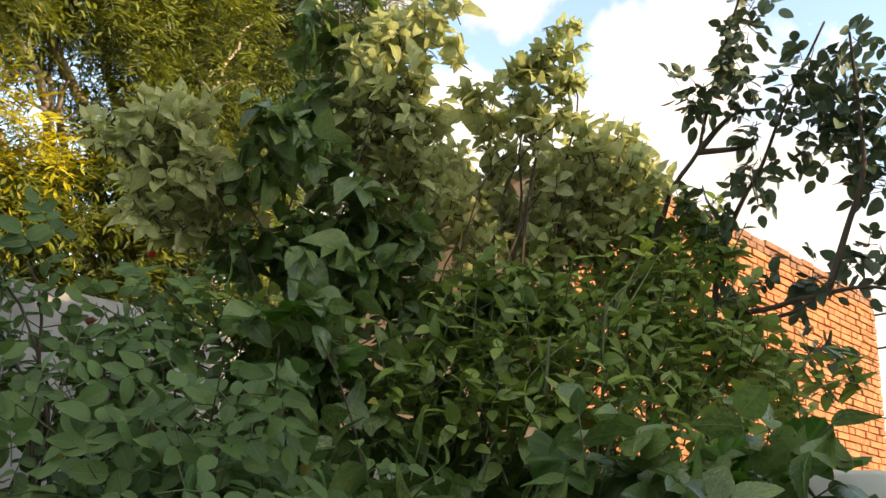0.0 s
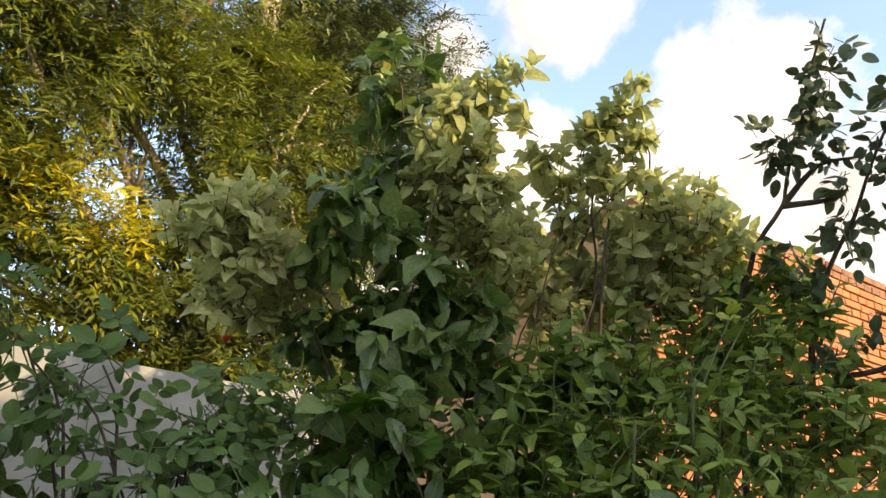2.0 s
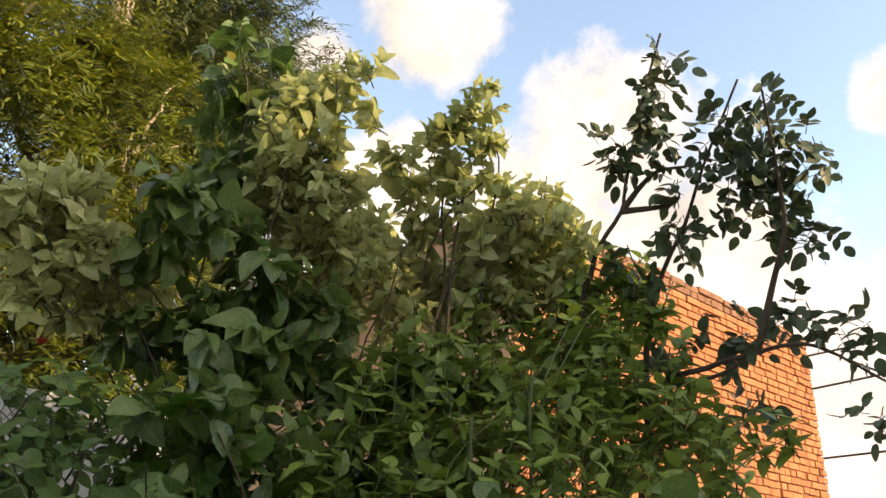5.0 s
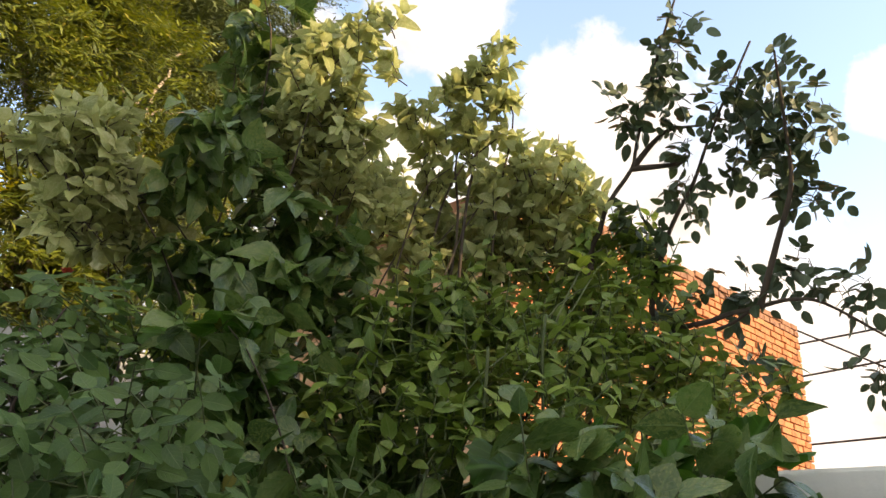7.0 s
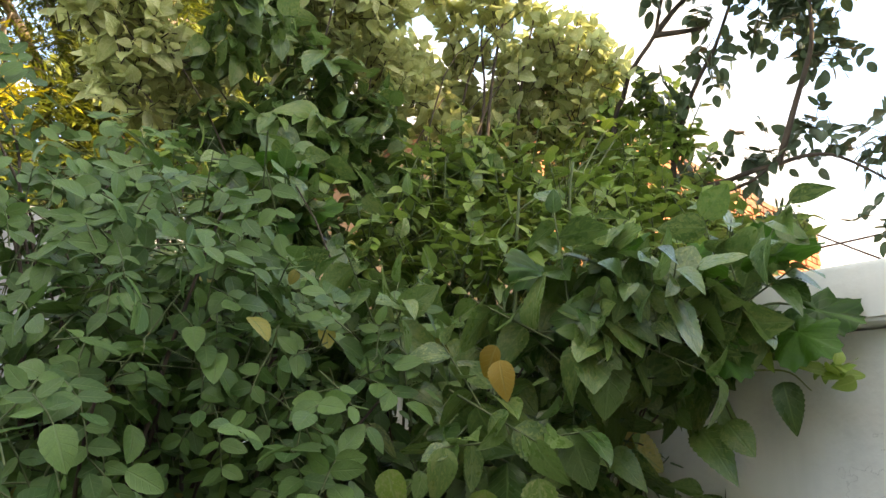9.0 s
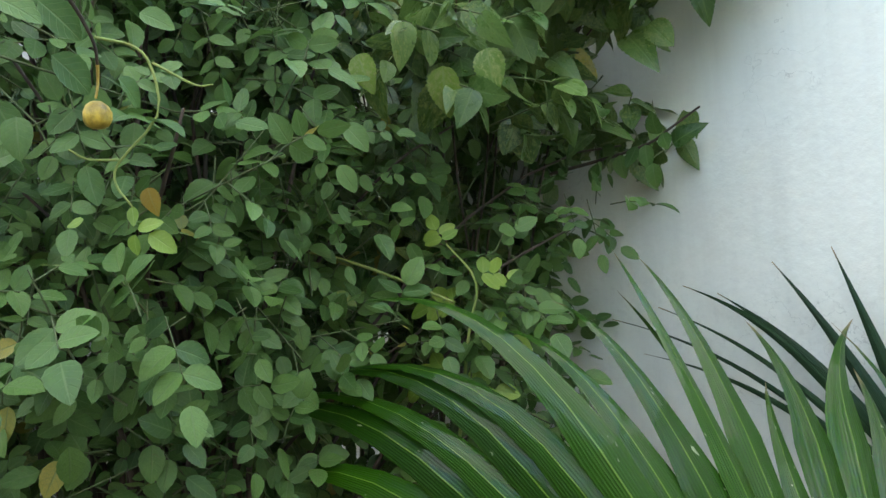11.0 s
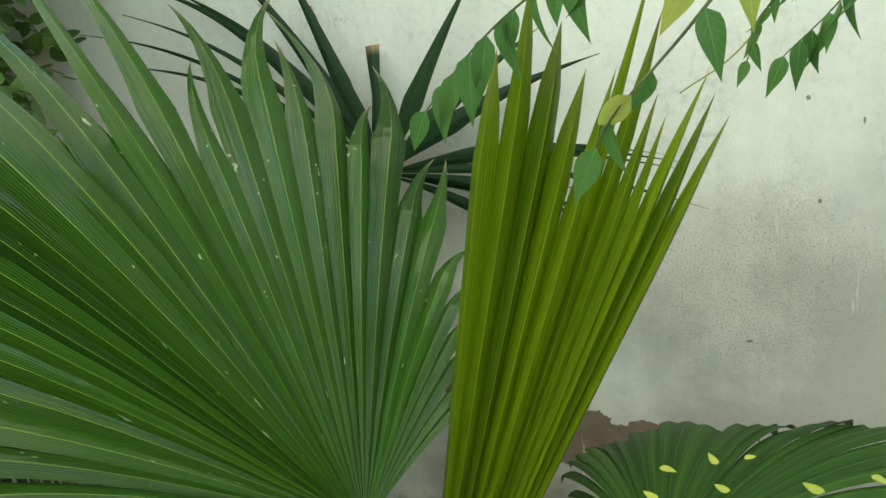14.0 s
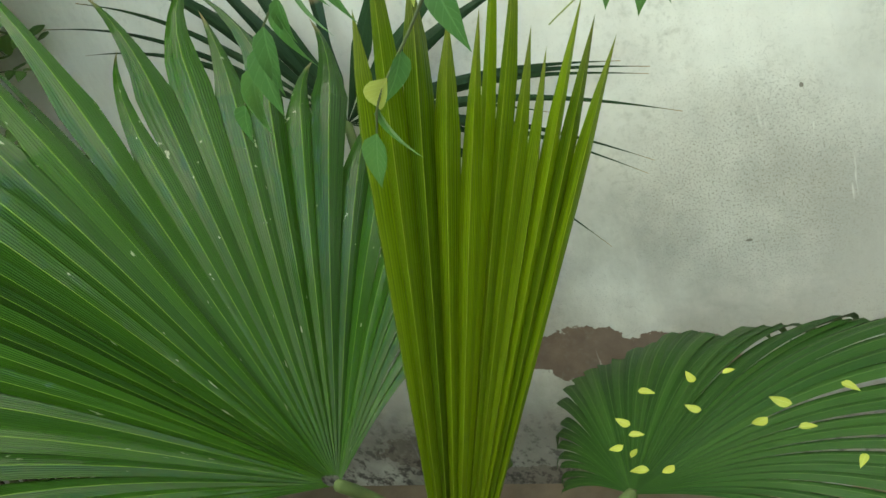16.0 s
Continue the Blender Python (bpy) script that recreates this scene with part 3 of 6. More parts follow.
def whorl(store, shoot, count, size, spread=0.8, droop=0.3, k=1, tipward=0.2, loose=0.6):
    """Leaves that stand round a shoot on all sides, larger below and crowded to a rosette at its tip."""
    p, ax, L = shoot
    turn = rng.random() * 6.28
    for i in range(count):
        t = tipward + (1 - tipward) * ((i + 0.7) / count) ** 0.7
        out = side_of(ax, turn + i * 2.4 + rng.normal(0, 0.25))
        lean = spread * (1.2 - 0.75 * t) + rng.normal(0, 0.12)
        d = unit(ax * (1.05 - lean) + out * lean - UP * droop * (0.3 + rng.random()) + rng.normal(0, 0.14, 3))
        n = unit(ax * 0.55 + UP * 0.35 - d * 0.2 + rng.normal(0, loose, 3))
        store.add(p + ax * L * t, d, n, size * (0.55 + 0.7 * rng.random()) * (1.1 - 0.4 * t), int(rng.integers(k)))


def compound(store, base, d, n, length, leaflets, size, k=1, droop=0.25, taper=0.2):
    """A pinnate leaf: pairs of leaflets along a stalk and one at its end. Returns the stalk's points."""
    d, n = unit(d), unit(n)
    side = unit(np.cross(d, n))
    pairs = leaflets // 2
    pts = []
    for i in range(6):
        t = i / 5
        pts.append(base + d * length * t - UP * droop * length * t * t)
    for i in range(pairs):
        t = 0.35 + 0.55 * (i + 0.3) / max(pairs, 1) if pairs < 4 else 0.15 + 0.8 * i / pairs
        p = base + d * length * t - UP * droop * length * t * t
        for sg in (-1, 1):
            s = size * (0.8 + 0.3 * rng.random()) * (1 - taper * abs(t - 0.5))
            store.add(p, unit(side * sg + d * 0.45 + rng.normal(0, 0.12, 3) - UP * 0.15), unit(n + rng.normal(0, 0.2, 3)), s, int(rng.integers(k)))
    store.add(np.array(pts[-1]), unit(d - UP * droop + rng.normal(0, 0.1, 3)), unit(n + rng.normal(0, 0.15, 3)), size * 1.05, int(rng.integers(k)))
    return np.array(pts)


# ---------------------------------------------------------------- the setting
GROUND = -0.25
WALL_Y, WALL_TOP = 1.545, 1.745


def ground_mesh():
    n = 60
    xs = np.sign(np.linspace(-1, 1, n)) * np.abs(np.linspace(-1, 1, n)) ** 3 * 400
    verts, faces = [], []
    for y in xs:
        for x in xs:
            near = math.exp(-(x * x + y * y) / 60)
            verts.append((x, y, GROUND + near * 0.03 * noise.noise((x * 1.3, y * 1.3, 0.5)) - 0.0))
    for j in range(n - 1):
        for i in range(n - 1):
            faces.append((j * n + i, j * n + i + 1, (j + 1) * n + i + 1, (j + 1) * n + i))
    return mesh_of("ground", verts, faces, SOIL)


tagged(new("ground", ground_mesh()), "dry brown garden soil", "ground", kind="structure")

wall_n = root("wall_north", (0, 0, 0), "lime-washed plaster boundary wall, damp stains and painted dimming low down", "wall", kind="structure")
box("wall_body", (-3.0, WALL_Y, GROUND - 0.3), (2.89, WALL_Y + 0.2, 1.648), PLASTER, wall_n)
box("coping", (-3.0, WALL_Y - 0.05, 1.652), (2.89, WALL_Y + 0.225, WALL_TOP), PLASTER, wall_n, 0.006)
wall_w = root("wall_west", (0, 0, 0), "higher grey rendered boundary wall", "wall", kind="structure")
box("wall_body", (-2.95, -4.2, GROUND - 0.3), (-2.75, WALL_Y - 0.004, 2.25), GREYWALL, wall_w)
# Unseen walls, added: the east pair blocks low sun, the south one sky.
for nm, lo, hi in (("sunblock_east", (2.9, -3.2, GROUND - 0.3), (3.1, 3.42, 4.62)), ("sunblock_northeast", (2.9, 3.42, GROUND - 0.3), (3.1, 7.0, 4.1)), ("skyblock_south", (-2.7, -4.2, GROUND - 0.3), (2.88, -4.0, 3.1))):
    w = box(nm, lo, hi, EASTBLOCK if "east" in nm else SOUTHBLOCK)
    tagged(w, "unseen plain cream wall added to block low sun" if "east" in nm else "unseen dark wall added to cut light from the south", "wall", kind="structure")
box("pilaster", (0.685, WALL_Y - 0.010, GROUND - 0.3), (1.0, WALL_Y + 0.02, 1.646), PLASTER, wall_n, 0.004)

# ---------------------------------------------------------------- the brick building beyond the wall
B0, B1 = np.array([-3.14, 3.88]), np.array([-3.21, 8.48])
BTOP = 4.12


def brick_building():
    r = root("brick_building", (B0[0], B0[1], GROUND), "unplastered orange brick building beyond the wall", "building")
    o = np.array(r.location)
    along = unit(B1 - B0)
    into = np.array([-along[1], along[0]])
    L = float(np.linalg.norm(B1 - B0))

    def pt(s, d, z):
        q = B0 + along * s + into * d
        return np.array([q[0], q[1], z]) - o

    # mortar core
    corners = [(0.012, 0.012), (L - 0.012, 0.012), (L - 0.012, 5.0), (0.012, 5.0)]
    v = [pt(s, d, GROUND) for s, d in corners] + [pt(s, d, BTOP - 0.03) for s, d in corners]
    f = [(0, 1, 5, 4), (1, 2, 6, 5), (2, 3, 7, 6), (3, 0, 4, 7), (4, 5, 6, 7)]
    part("wall", mesh_of("wall", v, f, MORTAR, smooth=False), r)
    v = [pt(-0.006, 0.016, GROUND), pt(-0.006, 5.0, GROUND), pt(-0.006, 5.0, BTOP - 0.45), pt(-0.006, 0.016, BTOP - 0.1),
         pt(0.010, 0.016, GROUND), pt(0.010, 5.0, GROUND), pt(0.010, 5.0, BTOP - 0.45), pt(0.010, 0.016, BTOP - 0.1)]
    part("render_face", mesh_of("render_face", v, [(0, 1, 2, 3), (7, 6, 5, 4), (0, 3, 7, 4), (3, 2, 6, 7)], PINKPLASTER, smooth=False), r, "pinkish cement render")
    H, BL = 0.068, 0.222
    bm = bmesh.new()
    bmesh.ops.create_cube(bm, size=1)
    bmesh.ops.bevel(bm, geom=bm.edges[:], offset=0.05, segments=1, affect="EDGES")
    bme = bpy.data.meshes.new("brick")
    bm.to_mesh(bme)
    bm.free()
    cv = np.array([vv.co for vv in bme.vertices])
    cf = [tuple(p.vertices) for p in bme.polygons]
    bme.materials.append(BRICK1)
    V, F, TV, TF, made = [], [], [], [], 0
    yaw = math.atan2(along[1], along[0])
    rows = int((BTOP - 1.5) / H)
    for j in range(rows):
        z = BTOP - (j + 0.5) * H
        unit_len = BL if j % 2 == 0 else BL / 2 + 0.004
        s = 0.0 if j % 2 == 0 else 0.0
        while s < L - 0.05:
            ln = min(unit_len, L - s)
            ln = max(ln, 0.05)
            proud = rng.normal(0, 0.004)
            c = pt(s + ln / 2, 0.045 - proud, z + rng.normal(0, 0.002))
            sx, sy, sz = ln - 0.009, 0.11, H - 0.011
            if j == 0:
                c = c + np.array([0, 0, rng.normal(0, 0.012)])
            tilt = rng.normal(0, 0.012)
            if j < 2:
                a = yaw + tilt
                R = np.array([[math.cos(a), -math.sin(a), 0], [math.sin(a), math.cos(a), 0], [0, 0, 1]])
                TF += [tuple(i + len(TV) for i in f2) for f2 in cf]
                TV += list((cv * np.array([sx, sy, sz])) @ R.T + c)
            elif z > BTOP - 1.15 and s < 4.4 and made < 300 and ln > 0.1:
                ob = new("brick", bme)
                ob.parent = r
                ob.matrix_local = Matrix.Translation(c) @ Matrix.Rotation(yaw + tilt, 4, "Z") @ Matrix.Diagonal((sx, sy, sz, 1))
                made += 1
            else:
                a = yaw + tilt
                R = np.array([[math.cos(a), -math.sin(a), 0], [math.sin(a), math.cos(a), 0], [0, 0, 1]])
                w = (cv * np.array([sx, sy, sz])) @ R.T + c
                F += [tuple(i + len(V) for i in f2) for f2 in cf]
                V += list(w)
            s += unit_len
    part("brickwork", mesh_of("brickwork", V, F, BRICK, smooth=False), r, kind="stuff")
    part("coping_course", mesh_of("coping_course", TV, TF, OLDBRICK, smooth=False), r, "weathered dark top courses", kind="stuff")
    return r


def wires():
    at = lambda x, y, z: np.array([x, y, z])
    for a, b, sag in ((at(-3.22, 8.5, 4.08), at(0.6, 8.6, 1.75), 0.03), (at(-3.22, 8.5, 3.93), at(2.5, 8.6, 4.40), 0.06),
                      (at(-3.24, 8.5, 3.58), at(2.5, 8.6, 4.18), 0.06), (at(-3.24, 8.5, 2.88), at(2.5, 8.6, 3.26), 0.05)):
        s = np.linspace(0, 1, 14)[:, None]
        p = a + (b - a) * s
        p[:, 2] -= sag * 4 * (s * (1 - s))[:, 0]
        tagged(new("overhead_cable", tubes("overhead_cable", [(p, [0.011] * 14)], CABLE)), "thin black overhead service cable", "cable", "overhead cables")


# ---------------------------------------------------------------- trees beyond the wall
NEEMLEAF = [leaf_shape(2, 0.125, 0.85, 1.0, 0.15, 0.25), leaf_shape(2, 0.145, 0.8, 1.0, 0.1, -0.1)]


def pinnate_tree(name, base, blobs, count, mats, label, leaf_len, leaflet, bark, gold=None, trunk_r=0.14, leader=None):
    r = root(name, base, label, "tree")
    o = np.array(r.location)
    green, yellow, inner = Leaves(), Leaves(), Leaves()
    stalks, limbs = [], []
    fork = np.array(base) + np.array([0.15, 0.1, 2.6])
    limbs.append((bend(base, fork, 0.0, 0.015), np.linspace(trunk_r, trunk_r * 0.75, 13)))
    if leader:
        limbs.append((bend(fork, leader, 0.0, 0.004), np.linspace(trunk_r * 0.75, trunk_r * 0.6, 13)))
    for x, y, z, rad in blobs:
        limbs.append((bend(fork, (x, y, z), 0.06, 0.04), np.linspace(trunk_r * 0.45, 0.015, 13)))
        for _ in range(3):
            e = np.array([x, y, z]) + rng.normal(0, rad * 0.5, 3)
            limbs.append((bend((x, y, z - rad * 0.3), e, 0.1, 0.05), np.linspace(0.018, 0.006, 13)))
    tot = sum(b[3] ** 2 for b in blobs)
    for x, y, z, rad in blobs:
        n = int(count * rad * rad / tot)
        heads = unit(rng.normal(0, 1, (int(9 + 14 * rad), 3)))
        pick = rng.integers(0, len(heads), n)
        d = unit(heads[pick] + rng.normal(0, 0.16, (n, 3)))
        depth = rng.random(n)
        p = np.array([x, y, z]) + d * (rad * (0.55 + 0.5 * depth))[:, None] + rng.normal(0, 0.05, (n, 3)) - np.outer(depth < 0.25, UP) * 0.08
        for i in range(n):
            ax = unit(d[i] * 0.8 + rng.normal(0, 0.5, 3) + np.array([0.25, -0.1, -0.1]))
            nn = unit(UP + np.array([0.5, -0.2, 0]) + rng.normal(0, 0.35, 3))
            # innermost leaflets take the darker DUSK colour, standing for shade inside the crown
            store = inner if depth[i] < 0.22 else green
            # leaflets inside the gold ball get a brighter colour that paints sunlight on them
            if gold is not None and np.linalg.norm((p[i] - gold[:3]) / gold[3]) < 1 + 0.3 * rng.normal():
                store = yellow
            pts = compound(store, p[i], ax, nn, leaf_len * (0.7 + 0.6 * rng.random()), 13, leaflet, len(NEEMLEAF), 0.35)
            if i % 2 == 0:
                stalks.append((pts[::2], [0.002] * 3))
    part("trunk", tubes("trunk", limbs[:1], bark, o, 10), r)
    for line in limbs[1:]:
        part("limb", tubes("limb", [line], bark, o, 5), r)
    part("stalk_growth", tubes("stalk_growth", stalks, GREENSTEM, o, 3), r, kind="stuff")
    part("crown", green.mesh("crown", NEEMLEAF, mats[0], o), r)
    part("inner_crown", inner.mesh("inner_crown", NEEMLEAF, DUSK[0], o), r, "inner leaflets coloured darker to paint the crown's shade")
    if yellow.rows:
        part("yellow_crown", yellow.mesh("yellow_crown", NEEMLEAF, GOLD[0], o), r, "leaflets coloured gold to paint a sunlit cluster")
    return r


# ---------------------------------------------------------------- shrubs in front of the wall
ROSELEAF = [leaf_shape(11, 0.31, 0.82, 0.70, 0.18, 0.12, 0.025), leaf_shape(11, 0.34, 0.86, 0.68, 0.30, 0.28, 0.025), leaf_shape(11, 0.28, 0.8, 0.74, 0.12, -0.08, 0.025, 0.015)]
HIBLEAF = [leaf_shape(23, 0.33, 0.66, 0.8, 0.22, 0.3, 0.05, 0.015, 0.22), leaf_shape(23, 0.36, 0.70, 0.78, 0.1, 0.15, 0.045, 0.02, 0.22), leaf_shape(23, 0.29, 0.66, 0.85, 0.35, 0.45, 0.05, 0.015, 0.22)]
PALELEAF = [leaf_shape(11, 0.32, 0.66, 0.82, 0.25, 0.3, 0.03, 0.03, 0.15), leaf_shape(9, 0.35, 0.68, 0.85, 0.1, 0.45, 0.04, 0.04, 0.15), leaf_shape(9, 0.29, 0.62, 0.9, 0.4, 0.1, 0.03, 0.02, 0.15)]
HERBLEAF = [leaf_shape(8, 0.26, 0.68, 0.9, 0.2, 0.3, 0.04, 0.0, 0.1), leaf_shape(8, 0.29, 0.7, 0.9, 0.12, 0.15, 0.04, 0.01, 0.1)]


def near_ones(store, limit, test):
    P = store.frames()[0]
    ok = np.array([test(p) for p in P])
    idx = np.where(ok)[0]
    keep = np.zeros(len(P), bool)
    keep[idx[:limit]] = True
    return keep


def finish_shrub(r, store, shapes, mats, limbs, bark, single_test, limit=300, twigs=(), twig_mat=None, leaf_name="leaf"):
    o = np.array(r.location)
    for line in limbs:
        part("stem", tubes("stem", [line], bark, o, 7), r)
    if len(twigs):
        part("twig_growth", tubes("twig_growth", twigs, twig_mat or GREENSTEM, o, 4), r, kind="stuff")
    keep = near_ones(store, limit, single_test)
    part("foliage", store.mesh("foliage", shapes, mats[0], o, ~keep), r, kind="stuff")
    if keep.any():
        store.singles(leaf_name, shape_meshes(leaf_name, shapes, mats[1]), r, keep)


def limbs_to(base, blobs, thick=0.012, n=2):
    out = []
    for x, y, z, rad in blobs:
        for _ in range(n):
            e = np.array([x, y, z]) + rng.normal(0, rad * 0.45, 3)
            b0 = np.array(base) + np.append(rng.normal(0, 0.06, 2), -0.02)
            out.append((climb(b0, e), np.linspace(thick, thick * 0.3, 13)))
    return out


def twig_lines(sh, rad=0.0016):
    return [(np.array([p, p + ax * L * 0.5, p + ax * L]), [rad * 1.3, rad, rad * 0.7]) for p, ax, L in sh]


def variegated_shrub():
    r = root("variegated_shrub", (-1.50, 1.30, GROUND), "tall shrub with cream-splashed pale green leaves", "shrub")
    west = [(-1.52, 0.70, 2.40, 0.075), (-1.52, 0.64, 2.32, 0.045), (-1.50, 0.79, 2.39, 0.065), (-1.55, 0.76, 2.30, 0.090), (-1.57, 0.86, 2.33, 0.062), (-1.59, 0.76, 2.21, 0.055),
            (-1.60, 0.88, 2.22, 0.050), (-1.59, 0.96, 2.33, 0.055), (-1.66, 0.86, 2.28, 0.10)]
    middle = [(-1.39, 1.24, 2.75, 0.092), (-1.39, 1.18, 2.79, 0.055), (-1.42, 1.31, 2.65, 0.078), (-1.45, 1.22, 2.69, 0.064),
              (-1.41, 1.36, 2.62, 0.048), (-1.46, 1.36, 2.54, 0.058), (-1.44, 1.47, 2.44, 0.058), (-1.50, 1.26, 2.62, 0.09), (-1.52, 1.38, 2.45, 0.09)]
    spire = [(-1.16, 1.65, 2.98, 0.016), (-1.22, 1.65, 2.92, 0.030), (-1.27, 1.64, 2.88, 0.040), (-1.24, 1.72, 2.83, 0.038), (-1.33, 1.60, 2.85, 0.025), (-1.32, 1.69, 2.77, 0.040), (-1.42, 1.57, 2.78, 0.032),
             (-1.26, 1.76, 2.76, 0.020), (-1.43, 1.62, 2.71, 0.018), (-1.44, 1.53, 2.80, 0.016), (-1.30, 1.27, 2.84, 0.035), (-1.24, 1.30, 2.88, 0.014), (-1.28, 1.36, 2.78, 0.012)]
    east = [(-1.24, 1.90, 2.71, 0.048), (-1.16, 1.96, 2.71, 0.016), (-1.28, 1.90, 2.64, 0.055), (-1.32, 1.83, 2.69, 0.022), (-1.21, 1.98, 2.62, 0.050), (-1.26, 1.91, 2.54, 0.068), (-1.35, 1.81, 2.58, 0.040),
            (-1.16, 2.00, 2.53, 0.042), (-1.32, 1.85, 2.42, 0.060), (-1.42, 1.76, 2.42, 0.060), (-1.48, 1.60, 2.44, 0.055), (-1.20, 1.94, 2.44, 0.048), (-1.45, 1.70, 2.59, 0.026), (-1.44, 1.62, 2.33, 0.060),
            (-1.50, 1.47, 2.32, 0.050), (-1.22, 1.816, 2.655, 0.045), (-1.17, 1.895, 2.60, 0.045), (-1.115, 1.965, 2.55, 0.040), (-1.403, 1.644, 2.63, 0.042), (-1.46, 1.62, 2.54, 0.055), (-1.37, 1.61, 2.71, 0.034),
            (-1.323, 1.785, 2.55, 0.055), (-1.30, 1.67, 2.68, 0.035)]
    back = [(-1.62, 1.51, 2.67, 0.070), (-1.60, 1.62, 2.57, 0.085), (-1.56, 1.73, 2.46, 0.085), (-1.48, 1.88, 2.50, 0.080), (-1.39, 2.01, 2.56, 0.075), (-1.30, 2.06, 2.61, 0.055), (-1.37, 1.97, 2.67, 0.055), (-1.34, 2.03, 2.74, 0.035),
            (-1.41, 1.90, 2.72, 0.040), (-1.62, 1.42, 2.52, 0.088), (-1.66, 1.30, 2.60, 0.09)]
    st = Leaves()
    sh = shoots([(x, y, z, 1.22 * q) for x, y, z, q in west + middle] + [(x, y, z, 1.4 * q) for x, y, z, q in east + back], 2400, 0.085, 0.8, 0.75, 0.35, 0.35) + shoots([(x, y, z, q + 0.011) for x, y, z, q in spire], 4300, 0.075, 0.9, 0.8, 0.4, 0.2)
    for q in sh:
        whorl(st, q, 8, 0.056, 0.85, 0.25, len(PALELEAF))
    spike = through_points([(-1.19, 1.90, 2.60), (-1.165, 1.885, 2.70), (-1.152, 1.881, 2.771)], 8)
    stems = limbs_to(r.location, west[::4] + middle[::5] + east[::6], 0.005, 1) + limbs_to((-1.45, 1.68, 1.6), spire[1:9:2], 0.0065, 1)
    stems.append((spike, np.linspace(0.003, 0.0015, len(spike))))
    finish_shrub(r, st, PALELEAF, PALE, stems, WOOD, lambda p: p[2] > 2.75, 280, twig_lines(sh, 0.0013), WOOD)


def hibiscus_shrub():
    r = root("hibiscus_shrub", (-0.95, 1.25, GROUND), "dense hibiscus shrub with dark toothed glossy leaves", "shrub")
    blobs = [(-1.22, 0.94, 1.90, 0.11), (-0.77, 0.94, 1.61, 0.07), (-0.62, 1.15, 1.62, 0.12),
             (-0.55, 1.48, 1.69, 0.10), (-0.52, 1.20, 1.63, 0.10), (-0.61, 1.01, 1.46, 0.11), (-0.68, 1.17, 1.40, 0.11),
             (-0.56, 1.33, 1.64, 0.12), (-0.54, 1.40, 1.60, 0.08), (-0.60, 1.20, 1.70, 0.09), (-0.45, 1.30, 1.70, 0.08)]
    tall = [(-1.48, 1.05, 2.97, 0.032), (-1.46, 1.15, 2.94, 0.030), (-1.54, 1.06, 2.89, 0.048), (-1.60, 1.06, 2.79, 0.034), (-1.54, 1.14, 2.83, 0.055), (-1.57, 1.12, 2.70, 0.058), (-1.61, 1.12, 2.62, 0.062),
            (-1.62, 1.08, 2.52, 0.07), (-1.58, 1.2, 2.74, 0.05)]
    core = [(-1.42, 0.93, 2.45, 0.058), (-1.48, 0.90, 2.36, 0.050), (-1.45, 1.01, 2.45, 0.062), (-1.48, 1.12, 2.42, 0.065), (-1.33, 1.15, 2.30, 0.042), (-1.35, 1.23, 2.28, 0.045), (-1.62, 1.22, 2.26, 0.10),
            (-1.42, 1.16, 2.07, 0.050), (-1.48, 1.07, 2.20, 0.056), (-1.39, 1.27, 2.15, 0.056), (-1.44, 1.10, 2.10, 0.050), (-1.51, 1.01, 2.19, 0.062), (-1.55, 0.94, 2.16, 0.056), (-1.30, 1.32, 2.10, 0.055), (-1.39, 1.15, 2.25, 0.055), (-1.33, 1.21, 2.145, 0.055), (-1.34, 1.11, 2.10, 0.05), (-1.32, 1.29, 2.21, 0.06), (-1.44, 1.09, 2.21, 0.06)]
    fill = [(-1.35, 1.3, 1.9, 0.3), (-1.0, 1.35, 1.5, 0.28), (-1.3, 1.2, 1.35, 0.32), (-0.95, 1.3, 1.1, 0.25), (-1.25, 1.0, 0.8, 0.35), (-1.6, 1.2, 2.0, 0.22), (-0.85, 1.25, 0.6, 0.22), (-0.9, 1.15, 1.3, 0.2),
            (-1.35, 1.60, 2.05, 0.2), (-1.3, 1.48, 1.85, 0.25), (-1.0, 1.42, 1.68, 0.16), (-0.95, 1.1, 1.62, 0.12), (-1.1, 0.85, 1.62, 0.16), (-1.1, 1.15, 1.2, 0.28), (-1.02, 1.0, 1.38, 0.2), (-1.08, 0.9, 0.9, 0.28), (-1.35, 0.7, 1.0, 0.3), (-1.15, 0.12, 1.55, 0.2), (-1.1, 0.08, 1.3, 0.2), (-1.25, 0.3, 1.7, 0.12)]
    low = [(-0.8, 1.38, 1.58, 0.14), (-1.4, 0.95, 1.65, 0.2), (-0.72, 1.4, 1.42, 0.14), (-0.62, 1.42, 1.3, 0.1), (-1.5, 0.5, 1.15, 0.35), (-1.5, 0.25, 1.35, 0.3), (-1.5, 0.8, 1.3, 0.32),
           (-1.05, 0.72, 1.50, 0.13), (-1.17, 0.80, 1.60, 0.15), (-1.22, 0.88, 1.5, 0.17), (-1.05, 0.64, 1.54, 0.12), (-1.14, 0.72, 1.38, 0.16), (-1.15, 0.8, 1.24, 0.16),
           (-1.17, 1.02, 1.72, 0.13), (-1.13, 0.92, 1.66, 0.12), (-1.06, 1.02, 1.65, 0.12), (-1.27, 1.03, 1.80, 0.12), (-1.1, 1.05, 1.58, 0.14)]
    st = Leaves()
    sh = shoots(blobs, 1400, 0.12, 0.45, 0.8, 0.45, 0.4) + shoots(tall + core, 2000, 0.10, 0.5, 0.9, 0.4, 0.3) + shoots(fill + low, 640, 0.14, 0.4, 0.8, 0.5, 0.3)
